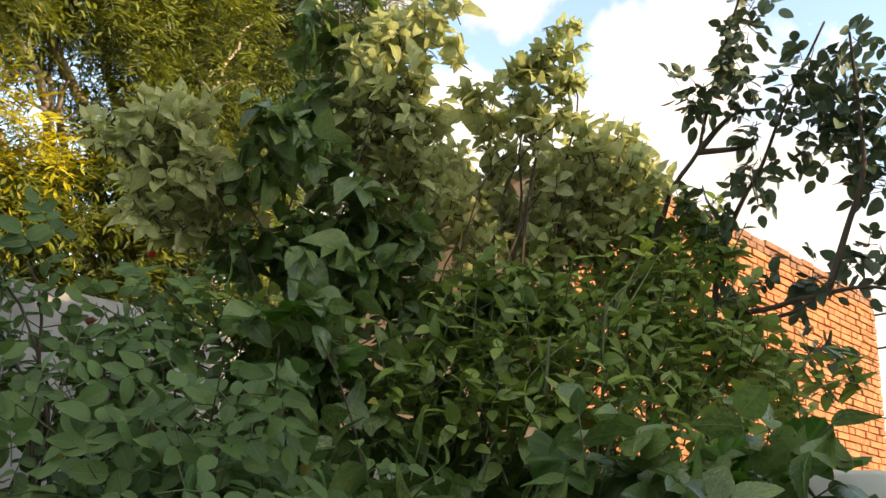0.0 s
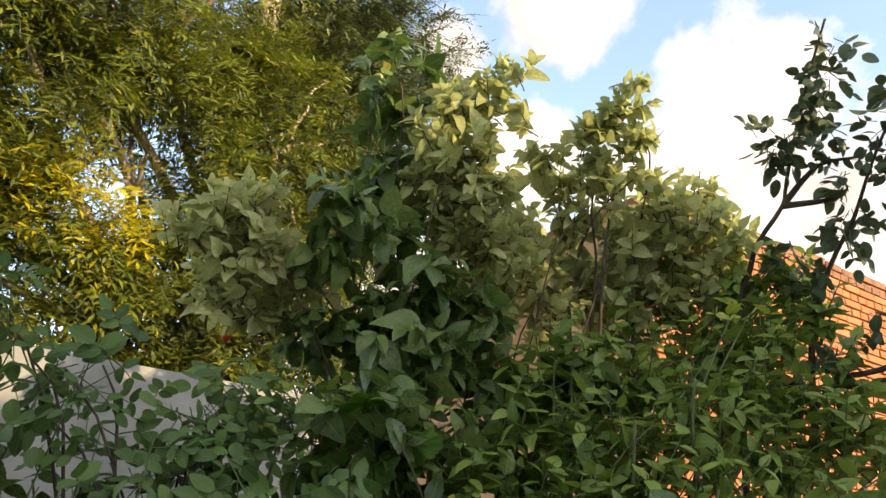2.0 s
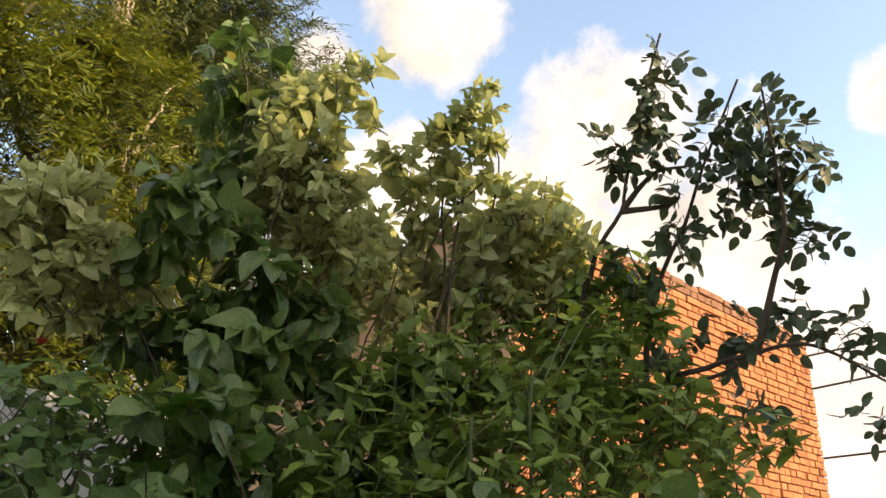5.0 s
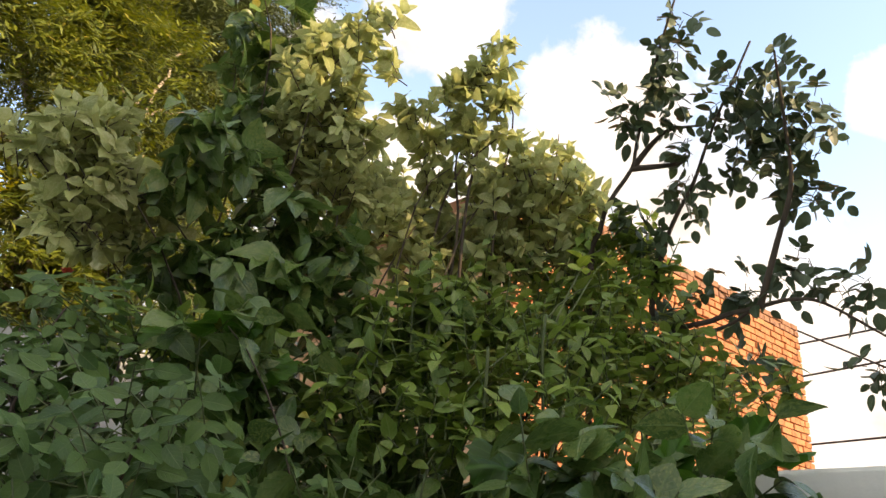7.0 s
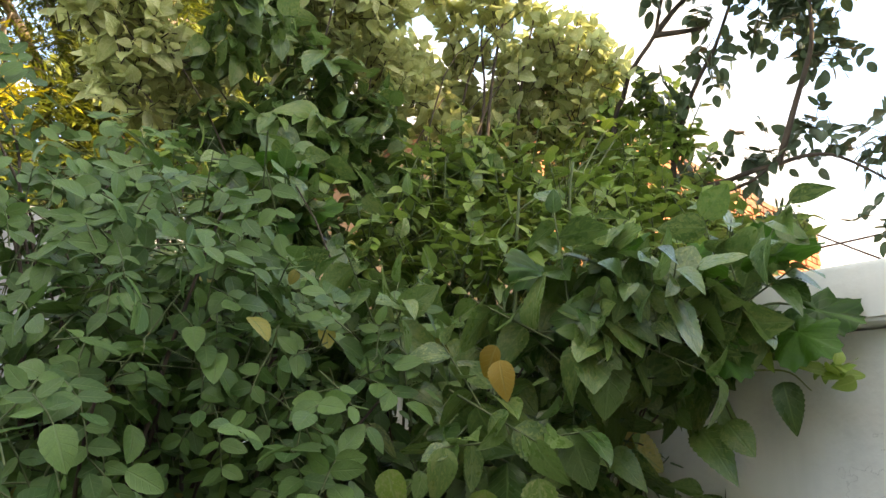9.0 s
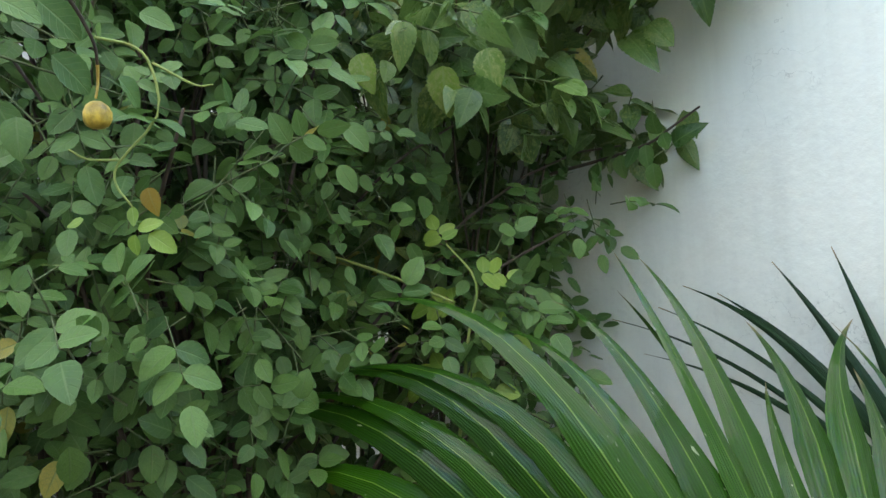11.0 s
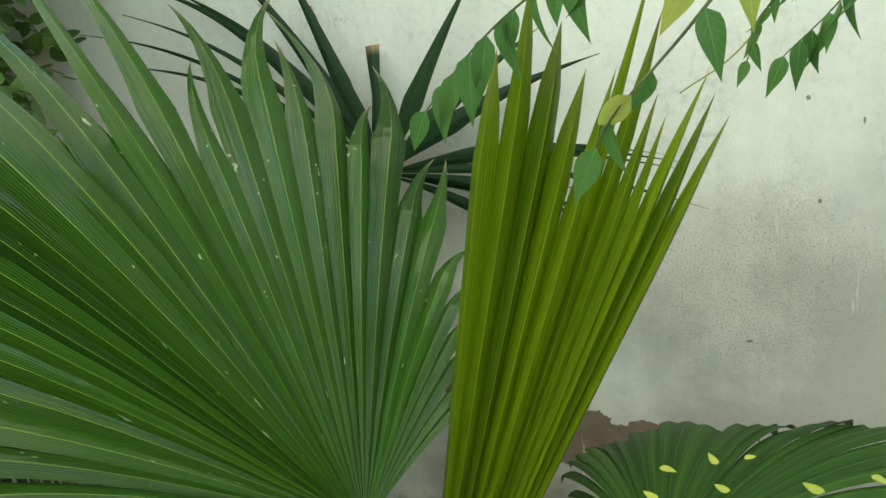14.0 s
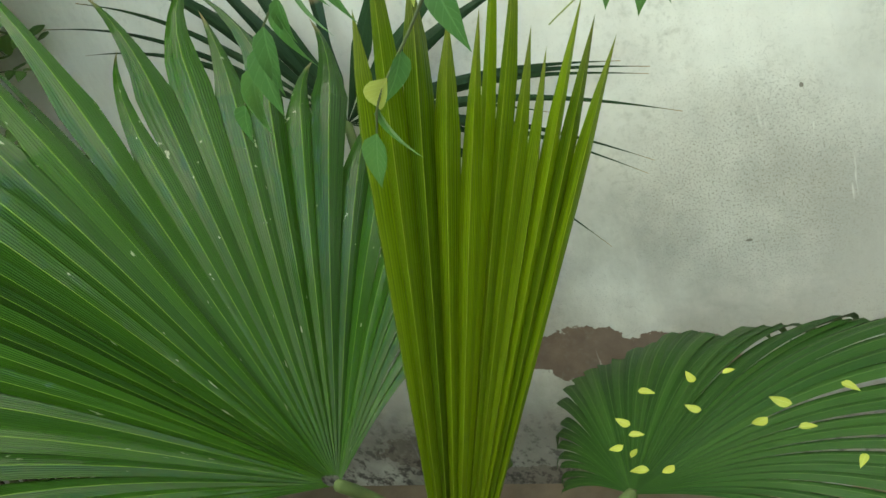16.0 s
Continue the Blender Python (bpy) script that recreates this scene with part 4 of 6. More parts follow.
    for q in sh:
        whorl(st, q, 6, 0.080, 1.0, 0.55, len(HIBLEAF), 0.15, 0.5)
    st.rows = sorted(st.rows, key=lambda row: row[1])
    for at in ((-0.679, 1.15, 1.66), (-0.6, 1.2, 1.66), (-0.639, 1.2, 1.65), (-0.534, 1.3, 1.594), (-0.511, 1.35, 1.54), (-0.657, 1.1, 1.46),
               (-0.673, 1.05, 1.43), (-0.617, 1.25, 1.45), (-0.693, 1.0, 1.35), (-0.567, 1.25, 1.61), (-0.681, 1.2, 1.59), (-0.639, 1.25, 1.58), (-0.724, 1.15, 1.55), (-0.567, 1.3, 1.56),
               (-0.674, 1.25, 1.52), (-0.629, 1.3, 1.54), (-0.498, 1.38, 1.50), (-0.542, 1.38, 1.49), (-0.703, 1.2, 1.41), (-0.662, 1.25, 1.39)):
        big = 0.065 + 0.035 * rng.random()
        st.add(at, unit((rng.normal(0.1, 0.55), rng.normal(-0.15, 0.4), -0.7)), unit((0.35 + rng.normal(0, 0.25), -1.0, 0.45 + rng.normal(0, 0.25))), big, int(rng.integers(3)))
        st.rows.insert(0, st.rows.pop())
    st.add((-0.425, 1.42, 1.56), unit((0.25, -0.1, -1.0)), unit((0.5, -1.0, 0.1)), 0.075, 2)
    for at, ax in (((-1.35, 1.05, 2.10), (0.6, -0.6, 0.4)), ((-1.36, 1.16, 2.14), (0.6, -0.5, 0.4)), ((-1.33, 1.14, 2.28), (0.5, -0.5, 0.7))):
        whorl(st, (np.array(at), unit(np.array(ax)), 0.1), 6, 0.12, 1.0, 0.7, len(HIBLEAF), 0.2, 0.3)
    finish_shrub(r, st, HIBLEAF, HIBI, limbs_to(r.location, blobs + fill[::3], 0.004, 1) + limbs_to((-1.62, 1.15, 1.7), tall[::3], 0.004, 1), WOOD, lambda p: -0.9 < p[0] < -0.35 and p[2] > 1.3, 300, twig_lines(sh, 0.0014), GREENSTEM)


def herb_clump():
    r = root("herb_clump", (-1.0, 1.2, GROUND), "green leafy herbs with upright stems and paired leaves", "shrub")
    front = [(-1.21, 1.37, 2.10, 0.060), (-1.19, 1.50, 2.18, 0.064), (-1.13, 1.59, 2.12, 0.064), (-1.15, 1.25, 1.95, 0.056), (-1.08, 1.33, 1.96, 0.060), (-1.00, 1.42, 1.94, 0.060), (-1.13, 1.13, 1.85, 0.052),
             (-1.07, 1.23, 1.82, 0.057), (-0.95, 1.29, 1.80, 0.055), (-0.90, 1.41, 1.85, 0.052), (-0.97, 1.57, 2.00, 0.060), (-1.25, 1.09, 1.94, 0.050), (-1.34, 0.92, 1.94, 0.056), (-1.38, 0.82, 1.95, 0.056)]
    east = [(-1.10, 1.84, 2.26, 0.058), (-0.99, 1.78, 2.10, 0.060), (-0.90, 1.58, 1.92, 0.058), (-1.02, 1.96, 2.27, 0.054), (-0.96, 1.93, 2.12, 0.058), (-0.87, 1.73, 1.95, 0.056), (-0.84, 1.91, 2.03, 0.054),
            (-0.97, 2.07, 2.37, 0.040), (-0.93, 2.10, 2.23, 0.044), (-0.80, 2.04, 2.07, 0.044), (-0.73, 2.09, 2.01, 0.034), (-0.75, 1.92, 1.94, 0.046), (-0.75, 1.76, 1.87, 0.050), (-0.70, 1.90, 1.87, 0.036),
            (-0.67, 2.11, 2.02, 0.012), (-1.04, 2.11, 2.47, 0.034), (-1.14, 2.05, 2.46, 0.044)]
    deep = [(-1.15, 1.55, 2.05, 0.13), (-1.05, 1.70, 2.05, 0.13), (-0.95, 1.5, 1.82, 0.14), (-0.88, 1.62, 1.78, 0.13), (-1.08, 1.92, 2.1, 0.12), (-0.95, 1.85, 1.95, 0.12), (-1.28, 1.5, 2.1, 0.14), (-0.8, 1.8, 1.8, 0.1)]
    back = [(-1.36, 1.85, 2.34, 0.085), (-1.28, 1.98, 2.38, 0.080), (-1.21, 2.09, 2.43, 0.070), (-1.19, 2.03, 2.28, 0.085), (-1.23, 1.89, 2.20, 0.085), (-1.13, 2.17, 2.36, 0.060), (-1.11, 2.11, 2.19, 0.075), (-0.98, 2.15, 2.12, 0.055),
            (-1.10, 1.90, 2.07, 0.085), (-0.97, 2.00, 2.01, 0.075), (-0.84, 2.08, 2.02, 0.050), (-1.058, 2.03, 2.49, 0.045), (-1.043, 2.072, 2.42, 0.05), (-1.147, 1.994, 2.43, 0.05), (-0.98, 2.1, 2.36, 0.045)]
    front, east = [[(x, y, z, 1.25 * q) for x, y, z, q in some] for some in (front, east)]
    sh = shoots([(x, y, z, 1.3 * q) for x, y, z, q in back], 1700, 0.13, 1.0, 0.6, 0.4, 0.2)
    st = Leaves()
    sh += shoots(front + east, 2000, 0.13, 1.1, 0.6, 0.4, 0.3) + shoots(deep, 900, 0.15, 0.9, 0.6, 0.4, 0.3)
    for q in sh:
        alternate(st, q, 4, 0.060, 1.0, 0.55, len(HERBLEAF), 0.35, True, 0.1)
    st.rows = sorted(st.rows, key=lambda row: row[1])
    stems = limbs_to(r.location, front + east, 0.005, 1)
    for a, b in (((-0.93, 1.36, 1.5), (-0.92, 1.37, 1.98)), ((-0.90, 1.50, 1.5), (-0.90, 1.52, 2.08)), ((-0.88, 1.42, 1.5), (-0.80, 1.45, 1.86))):
        stems.append((bend(a, b, 0.0, 0.01), np.linspace(0.005, 0.003, 13)))
    finish_shrub(r, st, HERBLEAF, MIDG, stems, GREENSTEM, lambda p: p[2] > 1.75, 300, twig_lines(sh, 0.0018), GREENSTEM)


def rose_bush():
    r = root("rose_bush", (-0.95, 0.65, GROUND), "sprawling rose bush with dull green rounded leaflets", "shrub")
    blobs = [(-0.70, 0.46, 1.36, 0.10), (-0.67, 0.57, 1.23, 0.10), (-0.71, 0.75, 1.32, 0.11), (-0.74, 0.86, 1.19, 0.09),
             (-0.68, 0.50, 1.08, 0.11), (-0.71, 0.71, 1.03, 0.12), (-0.64, 0.98, 0.99, 0.09), (-0.73, 0.66, 0.95, 0.13), (-0.85, 0.60, 1.61, 0.12),
             (-0.80, 0.72, 1.58, 0.09)]
    loose = [(-1.20, 0.66, 1.72, 0.089), (-1.12, 0.62, 1.61, 0.073), (-1.17, 0.76, 1.70, 0.079), (-1.08, 0.75, 1.60, 0.073), (-1.02, 0.86, 1.65, 0.064), (-1.33, 0.72, 1.82, 0.066), (-1.23, 0.65, 1.91, 0.05),
             (-1.26, 0.74, 1.89, 0.05), (-1.18, 0.67, 1.84, 0.04), (-0.92, 0.96, 1.63, 0.053), (-0.90, 0.88, 1.57, 0.050)]
    loose += [(-1.13, 0.52, 1.74, 0.066), (-1.06, 0.58, 1.69, 0.064), (-1.17, 0.71, 1.80, 0.055), (-1.03, 0.52, 1.65, 0.061), (-0.99, 0.65, 1.66, 0.061), (-1.28, 0.66, 1.85, 0.03), (-1.05, 0.76, 1.74, 0.050), (-0.97, 0.70, 1.66, 0.053),
              (-1.22, 0.48, 1.81, 0.035), (-0.94, 0.79, 1.66, 0.053), (-1.25, 0.36, 1.95, 0.038), (-1.25, 0.44, 1.91, 0.034), (-1.21, 0.40, 1.84, 0.044),
              (-1.15, 0.47, 1.79, 0.043), (-1.14, 0.56, 1.77, 0.039), (-1.29, 0.33, 2.03, 0.024), (-1.22, 0.63, 1.85, 0.038), (-1.263, 0.72, 1.955, 0.05), (-1.248, 0.79, 1.934, 0.06), (-1.27, 0.68, 1.88, 0.04), (-1.29, 0.47, 1.975, 0.03)]
    blobs += [(-0.78, 0.55, 1.51, 0.10), (-0.80, 0.74, 1.49, 0.11), (-0.75, 0.88, 1.51, 0.09), (-0.76, 1.05, 1.35, 0.11), (-0.68, 1.40, 1.36, 0.07), (-0.77, 0.47, 1.24, 0.08),
              (-0.77, 0.76, 1.12, 0.10), (-0.83, 0.67, 1.71, 0.09)]
    fill = [(-0.95, 0.6, 1.3, 0.25), (-0.95, 0.7, 0.8, 0.28), (-0.9, 0.35, 1.0, 0.25), (-0.75, 0.9, 0.6, 0.25), (-1.0, 0.3, 1.5, 0.2), (-0.85, 0.5, 0.5, 0.25), (-1.2, 0.6, 1.25, 0.3), (-1.3, 0.35, 1.0, 0.3), (-1.3, 0.9, 1.05, 0.3), (-1.15, 0.75, 1.6, 0.2), (-0.88, 1.36, 0.95, 0.16), (-0.85, 1.38, 1.2, 0.15), (-1.1, 0.5, 1.1, 0.25), (-1.05, 0.45, 1.45, 0.2), (-1.02, 1.08, 1.14, 0.10), (-1.0, 1.09, 0.95, 0.12), (-1.1, 1.05, 1.3, 0.12)]
    st, stalks = Leaves(), []
    blobs += [(-0.63, 1.10, 0.90, 0.06), (-0.62, 1.12, 0.98, 0.05), (-0.60, 1.12, 1.06, 0.05), (-0.64, 1.08, 1.13, 0.05), (-0.60, 1.16, 0.86, 0.06), (-0.66, 1.0, 0.82, 0.07), (-0.6, 1.25, 1.2, 0.05)]
    sh = shoots(blobs, 1000, 0.16, 0.4, 0.8, 0.5, 0.4) + shoots(loose, 620, 0.16, 0.7, 0.6, 0.5, 0.2) + shoots(fill, 620, 0.18, 0.4, 0.8, 0.5, 0.2)
    for p, ax, L in sh:
        for i in range(3):
            out = side_of(ax, i * 2.4 + rng.random())
            d = unit(ax * 0.3 + out * 0.8 - UP * 0.35 + rng.normal(0, 0.2, 3))
            n = unit(ax * 0.2 + UP * 0.35 + np.array([0.6, -0.4, 0.5]) + rng.normal(0, 0.45, 3))
            pts = compound(st, p + ax * L * (0.3 + 0.3 * i), d, n, 0.074, 5, 0.035 * (0.7 + 0.55 * rng.random()), len(ROSELEAF), 0.3)
            stalks.append((pts[::2], [0.0011, 0.001, 0.0008]))
    for at in ((-0.462, 0.356, 1.345), (-0.493, 0.403, 1.358), (-0.501, 0.413, 1.316), (-0.474, 0.36, 1.297), (-0.546, 0.463, 1.305), (-0.546, 0.486, 1.315), (-0.522, 0.389, 1.266),
               (-0.526, 0.374, 1.28), (-0.589, 0.53, 1.397), (-0.632, 0.578, 1.355), (-0.663, 0.549, 1.299), (-0.55, 0.42, 1.40), (-0.53, 0.37, 1.42), (-0.57, 0.46, 1.43)):
        st.add(at, unit((rng.normal(0.3, 0.4), rng.normal(0.3, 0.4), -0.5)), unit((0.85 + rng.normal(0, 0.2), -0.5, 0.55 + rng.normal(0, 0.3))), 0.034 + 0.012 * rng.random(), int(rng.integers(3)))
        st.rows.insert(0, st.rows.pop())
    finish_shrub(r, st, ROSELEAF, ROSE, limbs_to(r.location, blobs + loose, 0.006, 1), WOOD, lambda p: p[0] > -0.68 and 0.85 < p[2] < 1.45, 300, stalks + twig_lines(sh[::2], 0.0011), GREENSTEM, "leaflet")


def climbing_canes():
    r = root("climbing_rose", (-0.85, 1.95, GROUND), "climbing rose with dark canes arching above the wall", "shrub")
    blobs = [(-0.89, 1.91, 2.80, 0.05), (-0.75, 1.87, 2.96, 0.024), (-0.78, 1.91, 2.90, 0.020), (-0.82, 1.92, 2.84, 0.028), (-0.94, 1.89, 2.78, 0.030), (-0.81, 1.96, 2.80, 0.038), (-0.81, 2.02, 2.69, 0.036), (-0.84, 2.06, 2.59, 0.045),
             (-0.88, 2.07, 2.54, 0.022), (-0.65, 2.02, 2.83, 0.045), (-0.58, 2.05, 2.84, 0.036), (-0.64, 2.08, 2.75, 0.07), (-0.60, 2.12, 2.70, 0.065)]
    blobs += [(-0.67, 2.15, 2.60, 0.055), (-0.52, 2.13, 2.73, 0.018), (-0.55, 2.18, 2.62, 0.018), (-0.71, 2.03, 2.77, 0.036), (-0.72, 2.09, 2.67, 0.036), (-0.61, 2.21, 2.52, 0.03), (-0.58, 2.21, 2.55, 0.02), (-0.64, 2.25, 2.37, 0.036),
              (-0.58, 2.30, 2.29, 0.028), (-0.85, 2.18, 2.31, 0.045), (-0.94, 2.14, 2.27, 0.04), (-0.79, 2.21, 2.31, 0.03), (-1.01, 2.01, 2.49, 0.04), (-0.97, 2.05, 2.46, 0.035), (-0.70, 2.24, 2.32, 0.02),
              (-0.50, 2.26, 2.29, 0.018), (-0.52, 2.31, 2.09, 0.028), (-0.80, 2.25, 2.13, 0.03)]
    st, stalks = Leaves(), []
    sh = shoots(blobs, 2300, 0.06, 0.4, 0.8, 0.5, 0.3)
    for p, ax, L in sh:
        for i in range(2):
            d = unit(ax * 0.4 + side_of(ax, i * 2.6 + rng.random()) * 0.8 - UP * 0.35)
            pts = compound(st, p + ax * L * (0.3 + 0.5 * i), d, unit(UP * 0.25 + rng.normal(0, 0.6, 3)), 0.066, 5, 0.042 * (0.75 + 0.45 * rng.random()), len(ROSELEAF), 0.35)
            stalks.append((pts[::2], [0.0012, 0.001, 0.0008]))
    canes = [[(-1.15, 1.98, 1.2), (-1.12, 1.97, 2.3), (-1.079, 1.968, 2.467), (-1.039, 1.96, 2.544), (-0.966, 1.967, 2.626), (-0.939, 1.952, 2.683), (-0.839, 1.897, 2.86), (-0.727, 1.842, 3.012)],
             [(-0.96, 1.968, 2.632), (-0.901, 1.975, 2.686), (-0.854, 1.986, 2.714), (-0.785, 2.024, 2.718)], [(-0.966, 1.967, 2.626), (-0.871, 2.025, 2.63), (-0.836, 2.038, 2.643)],
             [(-1.0, 2.08, 1.2), (-1.0, 2.08, 2.2), (-0.948, 2.08, 2.414), (-0.899, 2.072, 2.502), (-0.836, 2.068, 2.587), (-0.756, 2.042, 2.713), (-0.613, 1.996, 2.889)],
             [(-0.746, 2.185, 2.236), (-0.672, 2.158, 2.388), (-0.607, 2.125, 2.515), (-0.579, 2.066, 2.641), (-0.544, 1.967, 2.81)],
             [(-1.05, 2.05, 1.6), (-0.99, 2.07, 2.12), (-0.856, 2.14, 2.211), (-0.752, 2.182, 2.237), (-0.675, 2.21, 2.251), (-0.607, 2.242, 2.235), (-0.501, 2.304, 2.148)],
             [(-1.059, 2.027, 2.185), (-0.964, 2.094, 2.169), (-0.835, 2.157, 2.193), (-0.75, 2.18, 2.243)]]
    limbs = [(through_points(c, 24), np.linspace(0.0095, 0.003, len(through_points(c, 24)))) for c in canes]
    finish_shrub(r, st, ROSELEAF, CANE, limbs, WOOD, lambda p: p[2] > 2.15, 300, stalks, WOOD, "leaflet")


# ---------------------------------------------------------------- fan palm
def blade(leaf, o, mid, lo, hi, split, material, pleat, arch, hang, side=0.0, stub=0.0, taper=0.8, twist=0.0):
    """One folded segment of a fan: mid, lo and hi run from the hub to its rib's tip and to the ends of its two edges."""
    hub, tip = mid
    L = float(np.linalg.norm(tip - hub))
    across = hi - lo
    nrm = unit(np.cross(tip - hub, across))
    if nrm[1] > 0.25 or (abs(nrm[1]) <= 0.25 and nrm[2] < 0):
        nrm = -nrm
    axis = unit(tip - hub)
    skyward = unit(UP - axis * float(UP @ axis))
    verts, uvs, faces = [], [], []
    ns = 18
    for k in range(ns + 1):
        t = 0.015 + 0.985 * k / ns
        c = hub + (tip - hub) * t
        share = 1.0 if t < split else max(stub, (1 - ((t - split) / (1 - split)) ** taper) * split / t)
        free = max(0.0, t - split) / max(1e-3, 1 - split)
        c = c + UP * arch * L * math.sin(math.pi * t) - UP * hang * L * free * free + unit(across) * side * L * free * free
        turn = twist * min(1.0, 2.2 * max(0.0, t - split + 0.12))
        face = unit(nrm * (1 - turn) + skyward * turn)
        flat = np.cross(axis, face)
        flat = flat * (1.0 if float(flat @ across) > 0 else -1.0) * float(np.linalg.norm(across))
        half = flat * t * 0.5 * share
        deep = face * pleat * float(np.linalg.norm(across)) * t * share * 0.5
        for w, h, u in ((-1, 0.0, 0.0), (-0.5, 0.62, 0.25), (0.0, 1.0, 0.5), (0.5, 0.62, 0.75), (1, 0.0, 1.0)):
            verts.append(c + half * w + deep * h - o)
            uvs.append((u, t))
    for k in range(ns):
        for j in range(4):
            q = 5 * k + j
            faces.append((q, q + 1, q + 6, q + 5))
    me = mesh_of("segment", verts, faces, material, uvs, smooth=False)
    return part("segment", me, leaf)


def fan_leaf(palm, hub, rim, n, material, split, label, stem_to, pleat=0.5, arch=0.0, hang=0.05, ragged=0.08, wide=1.0, sway=0.035, taper=0.8, twist=0.0):
    """A pleated fan: n segments from the hub to a rim that runs smoothly through a few points; split(f) is where each comes free."""
    o = np.array(palm.location)
    hub = np.asarray(hub, float)
    stem = bend(stem_to, hub, 0.05, 0.01)
    leaf = part("fan_leaf", tubes("petiole", [(stem, np.linspace(0.014, 0.008, 13))], PETIOLE, o, 8), palm, label)
    line = through_points(rim, 12 * len(rim)) - hub
    turn = np.concatenate([[0], np.cumsum(np.arccos(np.clip((unit(line[1:]) * unit(line[:-1])).sum(1), -1, 1)))])
    at = lambda q: np.array([np.interp(q, turn, line[:, i]) for i in range(3)])
    step = turn[-1] / n
    for i in range(n):
        f = (i + 0.5) / n
        m = at((i + 0.5) * step) * (1 + ragged * rng.normal(0, 0.6))
        size = np.linalg.norm(m)
        lo, hi = unit(at(i * step)) * size, unit(at((i + 1) * step)) * size
        gap = (hi - lo) * 0.5 * wide
        blade(leaf, o, (hub, hub + m), hub + m - gap, hub + m + gap, min(0.97, split(f) * (0.95 + 0.1 * rng.random())), material, pleat(f) if callable(pleat) else pleat,
              arch(f) if callable(arch) else arch, (hang(f) if callable(hang) else hang) * (0.6 + 0.8 * rng.random()), rng.normal(0, sway), 0.0, taper, twist(f) if callable(twist) else twist)
    return leaf


def lance_leaf(palm, hub, tips, material, label, stem_to):
    """An old open fan: single lances from one hub, each with its tip, width and bow."""
    o = np.array(palm.location)
    hub = np.asarray(hub, float)
    stem = bend(stem_to, hub, 0.05, 0.01)
    leaf = part("fan_leaf", tubes("petiole", [(stem, np.linspace(0.014, 0.008, 13))], PETIOLE, o, 8), palm, label)
    for x, z, width, bow, stub in tips:
        tip = np.array([x, 1.50 + 0.02 * rng.random(), z])
        side = unit(np.cross(tip - hub, [0, 1.0, 0.0])) * width * 0.5 / 0.34
        blade(leaf, o, (hub, tip), tip - side, tip + side, 0.34, material, 0.35, bow, 0.03, 0.0, stub)
    return leaf


